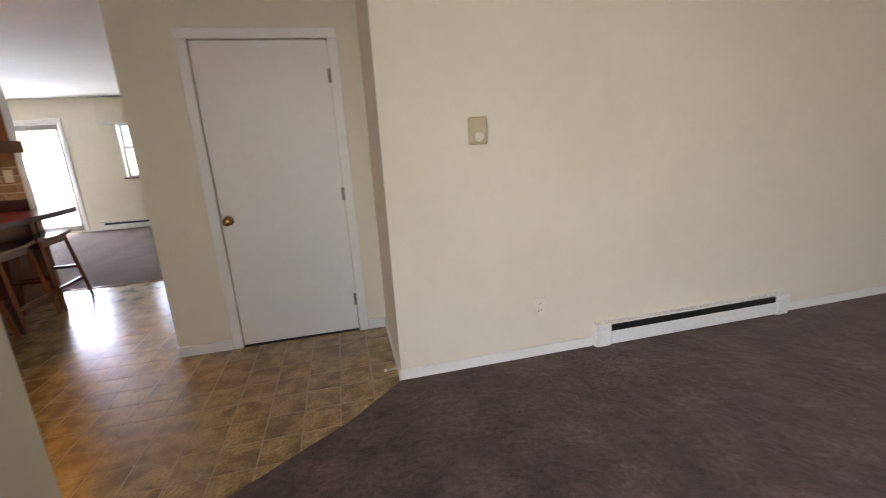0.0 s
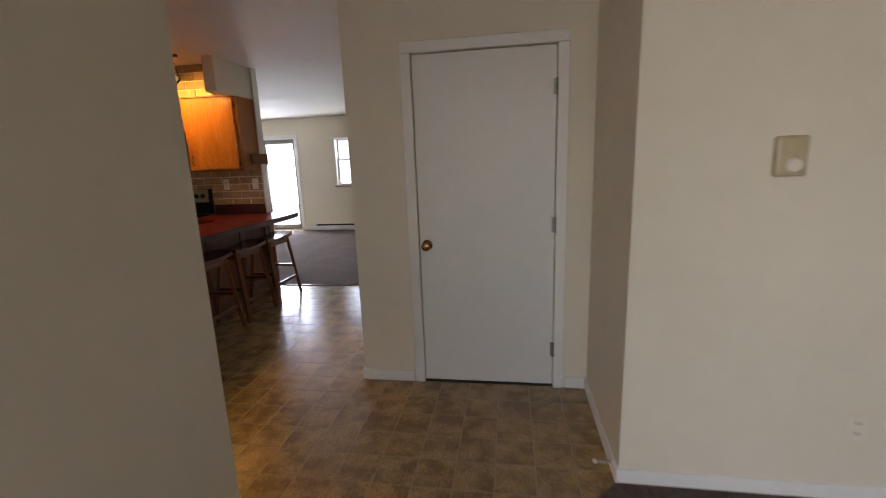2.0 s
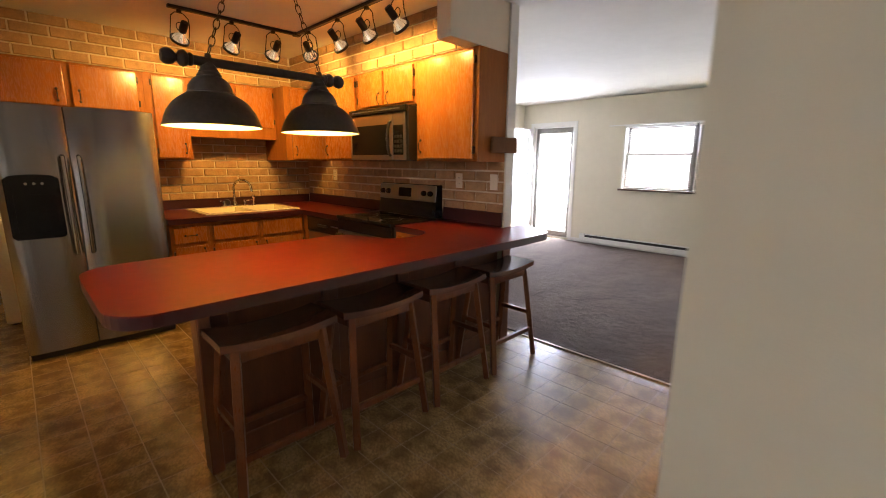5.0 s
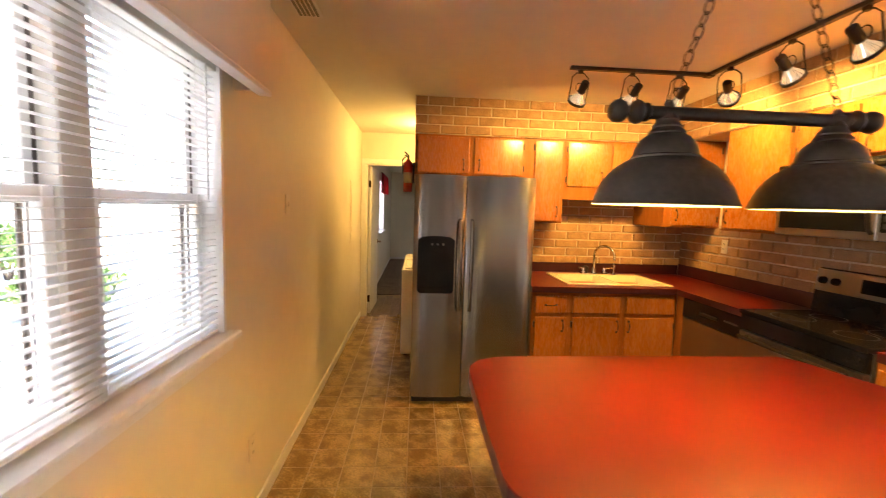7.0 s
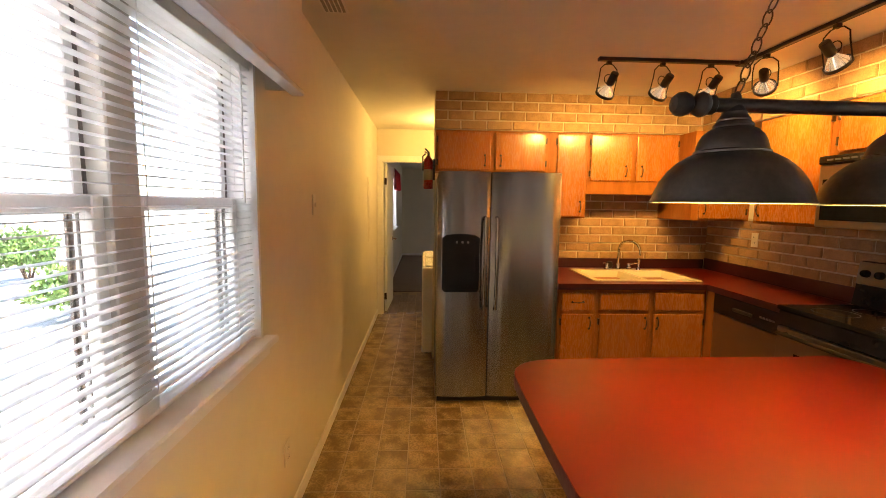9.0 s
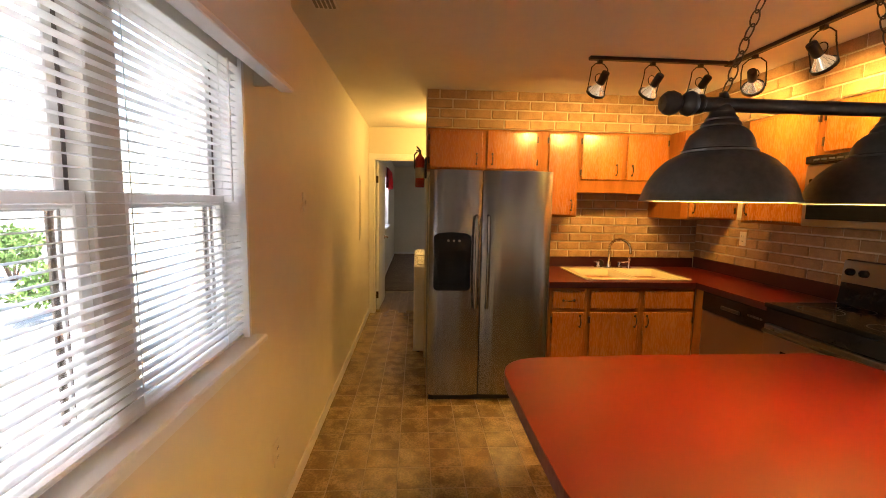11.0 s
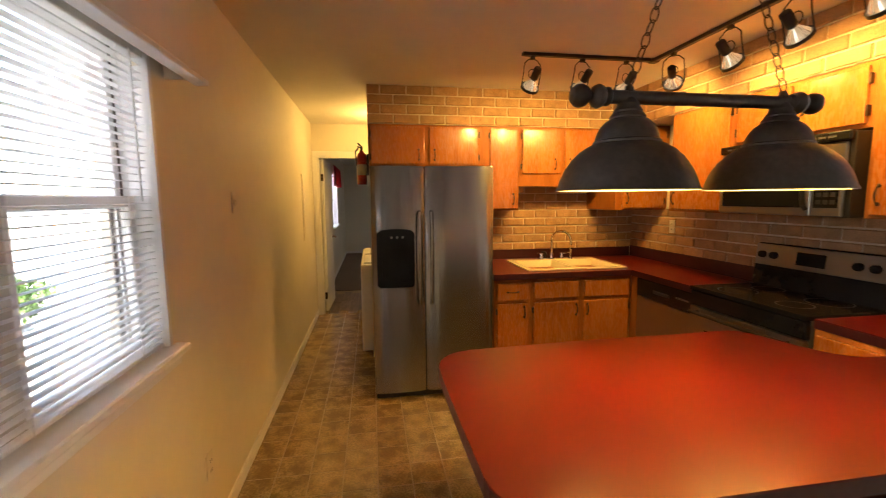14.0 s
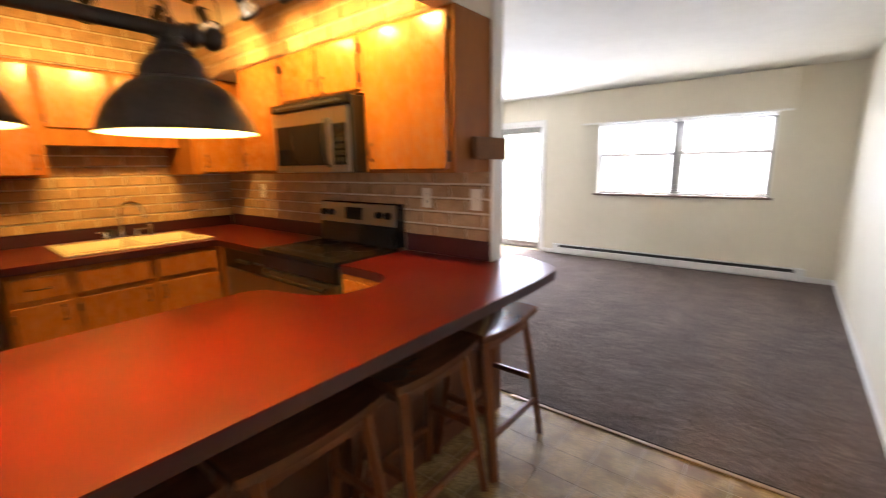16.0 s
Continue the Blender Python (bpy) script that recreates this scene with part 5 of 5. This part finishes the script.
hl = thing("hall_ceiling_light", -6.9, 2.62, CEIL, "frosted glass dome ceiling light in the hall, lit", "ceiling light")
part("pan", lathe(B(), [(0.0, -0.02), (0.13, -0.02), (0.14, 0.0)], pose(-6.9, 2.62, CEIL), 24), TRIM, hl)
part("dome", lathe(B(), [(0.0, -0.10), (0.05, -0.095), (0.10, -0.07), (0.125, -0.035), (0.125, -0.021)], pose(-6.9, 2.62, CEIL), 24), glow("lit_dome_glass", (1.0, 0.70, 0.36), 0.5), hl, smooth=True)
lamp("hall_bulb", "POINT", pose(-6.9, 2.62, CEIL - 0.22), 42, (1, 0.58, 0.15), radius=0.08)

vt = thing("ceiling_vent", -4.1, 1.95, CEIL, "small white metal ceiling register", "vent")
part("frame", bx(-4.23, -3.97, 1.88, 2.00, CEIL - 0.008, CEIL, bev=0.002), TRIM, vt)
for i in range(5):
    part("slat", bx(-4.21, -3.99, 1.892 + i * 0.021, 1.904 + i * 0.021, CEIL - 0.013, CEIL - 0.008), HINGE, vt)

for x, kind in ((-3.48, "outlet"), (-3.13, "switch")):
    plate("wall_outlet" if kind == "outlet" else "light_switch", x, RANGE_Y - 0.016, 1.24, "y", -1, "ivory wall plate on the tan brick backsplash", "outlet" if kind == "outlet" else "switch", kind)
plate("wall_outlet", -5.34, RANGE_Y - 0.016, 1.24, "y", -1, "ivory outlet on the brick in the corner", "outlet")
pb = thing("key_rack", -3.04, 5.07, 1.5, "small tan wooden box on the end of the partition", "wall box")
part("case", bx(WALL_END + 0.014, WALL_END + 0.040, 4.915, 5.195, 1.45, 1.557, bev=0.004), mat("tan_box_wood", (0.21, 0.105, 0.048), (0.17, 0.085, 0.04), 10, 0.8, fine=0.3, spec=0.12), pb)

ds = thing("door_stop", 0.02, 2.50, 0.04, "white spring door stop on the nook baseboard", "door stop")
part("spring", tube(B(), [(NOOK_X - 0.013, 2.50, 0.04), (NOOK_X - 0.075, 2.50, 0.038)], 0.006, 8), HINGE, ds, smooth=True)
part("tip", tube(B(), [(NOOK_X - 0.075, 2.50, 0.038), (NOOK_X - 0.09, 2.50, 0.038)], 0.009, 8), PLASTIC, ds, smooth=True)

cu = thing("curtain_valance", -10.9, WIN_Y + 0.06, 1.8, "short red cloth valance over the end room window", "curtain")
bm = B()
rows = []
for i in range(41):
    x = -11.62 + i * 1.44 / 40
    rows.append((bm.verts.new((x, WIN_Y + 0.06 + 0.02 * math.sin(i * 1.3), 2.12)), bm.verts.new((x, WIN_Y + 0.065 + 0.032 * math.sin(i * 1.3 + 0.3), 1.76 + 0.02 * math.sin(i * 0.8)))))
for a, b in zip(rows, rows[1:]):
    bm.faces.new((a[0], b[0], b[1], a[1]))
bmesh.ops.solidify(bm, geom=bm.faces[:], thickness=0.004)
part("cloth", bm, REDC, cu, smooth=True)
part("rod", tube(B(), [(-11.7, WIN_Y + 0.06, 2.12), (-10.1, WIN_Y + 0.06, 2.12)], 0.012, 8), BRASS, cu, smooth=True)
lamp("daylight_bedroom_window", "AREA", look((-10.9, 1.5, 1.5), (-10.9, 4, 1.0)), 42, DAY, size=1.0, size_y=1.0)

# ---- lamps of the kitchen ----
for y in (3.178, 3.66):
    lamp("pendant_bulb", "POINT", pose(PX, y, 1.600), 33, WARM, radius=0.025)
for (hx, hy), aim in HEADS:
    p = Vector((hx, hy, TZ - 0.165))
    d = (Vector(aim) - p).normalized()
    lamp("track_spot", "SPOT", look(p + d * 0.056, aim), 68, WARM, cone=142, radius=0.03)

# ---- outdoors ----
ground = structure("ground", bx(-400, 400, -400, 400, -0.32, -0.125), CONCRETE, "pale sunlit concrete and yard", "ground")
fn = thing("garden_fence", -12.0, -9.5, -0.125, "weathered board fence across the yard", "fence")
me = mesh_of("board", bx(-0.07, 0.07, -0.01, 0.01, 0.0, 1.0, bev=0.004), FENCEW)
for i in range(160):
    ob = new("board", me)
    ob.parent = fn
    ob.matrix_parent_inverse = fn.matrix_basis.inverted()
    ob.matrix_basis = pose(-26 + i * 0.152, -9.5, -0.125 + 0.01 * math.sin(i * 2.1))
part("rail", bx(-26.1, -1.7, -9.58, -9.515, 0.1, 0.19), FENCEW, fn)
part("rail", bx(-26.1, -1.7, -9.58, -9.515, 0.65, 0.74), FENCEW, fn)


def bush(x, y, h, w, seed, label):
    rnd = random.Random(seed)
    root = thing("garden_bush", x, y, -0.125, label, "bush", "bushes in the yard")
    bm = B()
    for k in range(7):
        a = 2 * math.pi * k / 7
        tube(bm, [(x + 0.03 * math.cos(a), y + 0.03 * math.sin(a), -0.125), (x + 0.16 * math.cos(a), y + 0.16 * math.sin(a), h * 0.35), (x + 0.33 * math.cos(a + 0.4), y + 0.33 * math.sin(a + 0.4), h * 0.8)], [0.022, 0.014, 0.005], 5)
    part("stems", bm, BARK, root)
    bm = B()
    for k in range(2200):
        u, th = rnd.random(), rnd.random() * 2 * math.pi
        ph = math.acos(1 - 1.7 * rnd.random())
        r = (0.55 + 0.45 * u) * (1 + 0.22 * math.sin(3 * th + seed) + 0.15 * math.sin(5 * ph + th))
        c = Vector((x + w * r * math.sin(ph) * math.cos(th), y + w * r * math.sin(ph) * math.sin(th), h * 0.48 + 0.5 * h * r * math.cos(ph)))
        e = Euler((rnd.random() * 6, rnd.random() * 6, rnd.random() * 6)).to_matrix()
        s = 0.035 + 0.03 * rnd.random()
        vs = [bm.verts.new(c + e @ Vector(p) * s) for p in ((-1, 0, 0), (0, -0.45, 0.1), (1, 0, 0), (0, 0.45, 0.1))]
        bm.faces.new(vs)
    tagged(part("leaves", bm, LEAF, root), kind="stuff")
    return root


bush(-7.87, -2.16, 0.62, 0.55, 3, "green rounded bush outside the kitchen window")
bush(-10.4, -5.2, 0.9, 0.5, 5, "green leafy bush in the sunny yard")
rl = thing("patio_rail", -5.4, 12.2, -0.125, "low white board rail beyond the patio door", "rail")
for z in (0.25, 0.55):
    part("board", bx(-8.5, -2.5, 12.18, 12.22, z, z + 0.12, bev=0.005), TRIM, rl)
for x in (-8.4, -6.9, -5.4, -3.9, -2.6):
    part("post", bx(x - 0.045, x + 0.045, 12.22, 12.31, -0.125, 0.75, bev=0.005), TRIM, rl)

# ---- plank patch of the end room ----
me = mesh_of("plank", bx(-0.3, 0.3, -0.058, 0.058, -0.003, 0.004, bev=0.002), PLANK)
for i in range(2):
    for j in range(14):
        ob = new("plank", me)
        ob.parent = floor
        ob.matrix_basis = pose(-8.05 - i * 0.604 + (0.12 if j % 2 else 0), WIN_Y + 0.08 + j * 0.12, 0)

# ---- bricks ----
BL, BH, JT = 0.208, 0.067, 0.012


def brick_mesh(L):
    bm = bx(-L / 2, L / 2, -0.011, 0.004, -BH / 2, BH / 2)
    bmesh.ops.bevel(bm, geom=[e for e in bm.edges if all(v.co.y < -0.01 for v in e.verts)], offset=0.005, segments=1, affect="EDGES")
    return mesh_of("brick", bm, BRICK)


MESHES = {}


def lay(parent, axis, face, u0, u1, z0, z1, turn, offset=0.0):
    """Courses of bricks on a wall face from u0 to u1, z0 to z1, cut at the ends."""
    row = 0
    z = z1 - BH / 2 - JT / 2
    rnd = random.Random(round(face * 100) + round(z0 * 1000))
    while z + BH / 2 > z0 + 0.012:
        h_cut = z - BH / 2 < z0
        u = u0 - (0 if row % 2 else 0.5) * (BL + JT) + offset
        while u < u1:
            a, b = max(u, u0 + 0.002), min(u + BL, u1 - 0.002)
            if b - a > 0.025:
                L = round((b - a) * 100) / 100
                L = min(L, b - a)
                key = round(L, 3)
                if key not in MESHES:
                    MESHES[key] = brick_mesh(key)
                ob = new("brick", MESHES[key])
                ob.parent = parent
                sz = 1.0
                zz = z
                if h_cut:
                    sz = (z + BH / 2 - z0) / BH
                    zz = z0 + sz * BH / 2
                out = 0.0015 * rnd.random()
                c = (a + b) / 2
                p = (face - out, c) if axis == "x" else (c, face - out)
                if axis == "x":
                    p = (face + out, c)
                ob.matrix_basis = pose(p[0], p[1], zz, rnd.uniform(-0.5, 0.5), 0, turn + rnd.uniform(-0.3, 0.3)) @ Matrix.Diagonal((1, 1, sz, 1))
            u += BL + JT
        z -= BH + JT
        row += 1


def mortar(name, *a):
    return structure(name, bx(*a), MORTAR, "tan brick facing with pale mortar joints", "brick facing")


m1 = mortar("brick_panel_sink", SINK_X, SINK_X + 0.004, 3.40, RANGE_Y, 1.0, 1.62)
lay(m1, "x", SINK_X + 0.006, 3.405, RANGE_Y - 0.002, 1.0, 1.62, 90)
m2 = mortar("brick_panel_range", SINK_X + 0.004, WALL_END, RANGE_Y - 0.004, RANGE_Y, 1.0, 1.41)
lay(m2, "y", RANGE_Y - 0.006, SINK_X + 0.02, WALL_END, 1.0, 1.40, 0)
m3 = mortar("brick_panel_soffit_sink", -5.68, -5.676, 2.47, 4.80, 2.125, CEIL)
lay(m3, "x", -5.674, 2.472, 4.79, 2.128, CEIL, 90)
m4 = mortar("brick_panel_soffit_range", -5.676, -3.172, 4.796, 4.80, 2.125, CEIL)
lay(m4, "y", 4.794, -5.66, -3.172, 2.128, CEIL, 0)

# ---- vinyl tiles ----
P = 0.1825
TILE = mesh_of("tile", bx(-P / 2 + 0.0025, P / 2 - 0.0025, -P / 2 + 0.0025, P / 2 - 0.0025, -0.003, 0.0, bev=0.0012), VINYL)


def on_vinyl(x, y):
    if y < WIN_Y and (x < START_W - 0.02 or y < 0.9):
        return False
    if y > 5.34 or x < HALL_X - 0.12:
        return False
    if x > EAST + 0.05 and y > CLOSET_Y + 0.13:
        return False
    if x < SINK_X and y > 3.7:
        return False
    if x > NOOK_X + 0.13:
        return False
    if y < 1.0 + 0.70 * (x - START_W):
        return False
    return True


near, rest = [], []
for i in range(-20, 25):
    for j in range(-7, 19):
        x, y = -4.169 + i * P, 2.026 + j * P
        if on_vinyl(x, y):
            (near if (x > -5.3 and y < 4.6 and not (-3.40 < x < -3.10 and y > 3.1)) else rest).append((x, y))
near.sort(key=lambda p: min((p[0] + 4.0) ** 2 + (p[1] - 2.3) ** 2, (p[0] + 1.2) ** 2 + (p[1] - 2.5) ** 2))
rest += near[290:]
for x, y in near[:290]:
    ob = new("tile", TILE)
    ob.parent = floor
    ob.matrix_basis = pose(x, y, 0.0)
verts, faces = [], []
for x, y in rest:
    n = len(verts)
    h = P / 2 - 0.0025
    for z in (-0.003, 0.0):
        verts += [(x - h, y - h, z), (x + h, y - h, z), (x + h, y + h, z), (x - h, y + h, z)]
    faces += [(n + 4, n + 5, n + 6, n + 7)] + [(n + k, n + (k + 1) % 4, n + 4 + (k + 1) % 4, n + 4 + k) for k in range(4)]
me = bpy.data.meshes.new("tile_rest")
me.from_pydata(verts, [], faces)
me.materials.append(VINYL)
ob = new("tile_field", me)
ob.parent = floor
tagged(ob, kind="stuff")
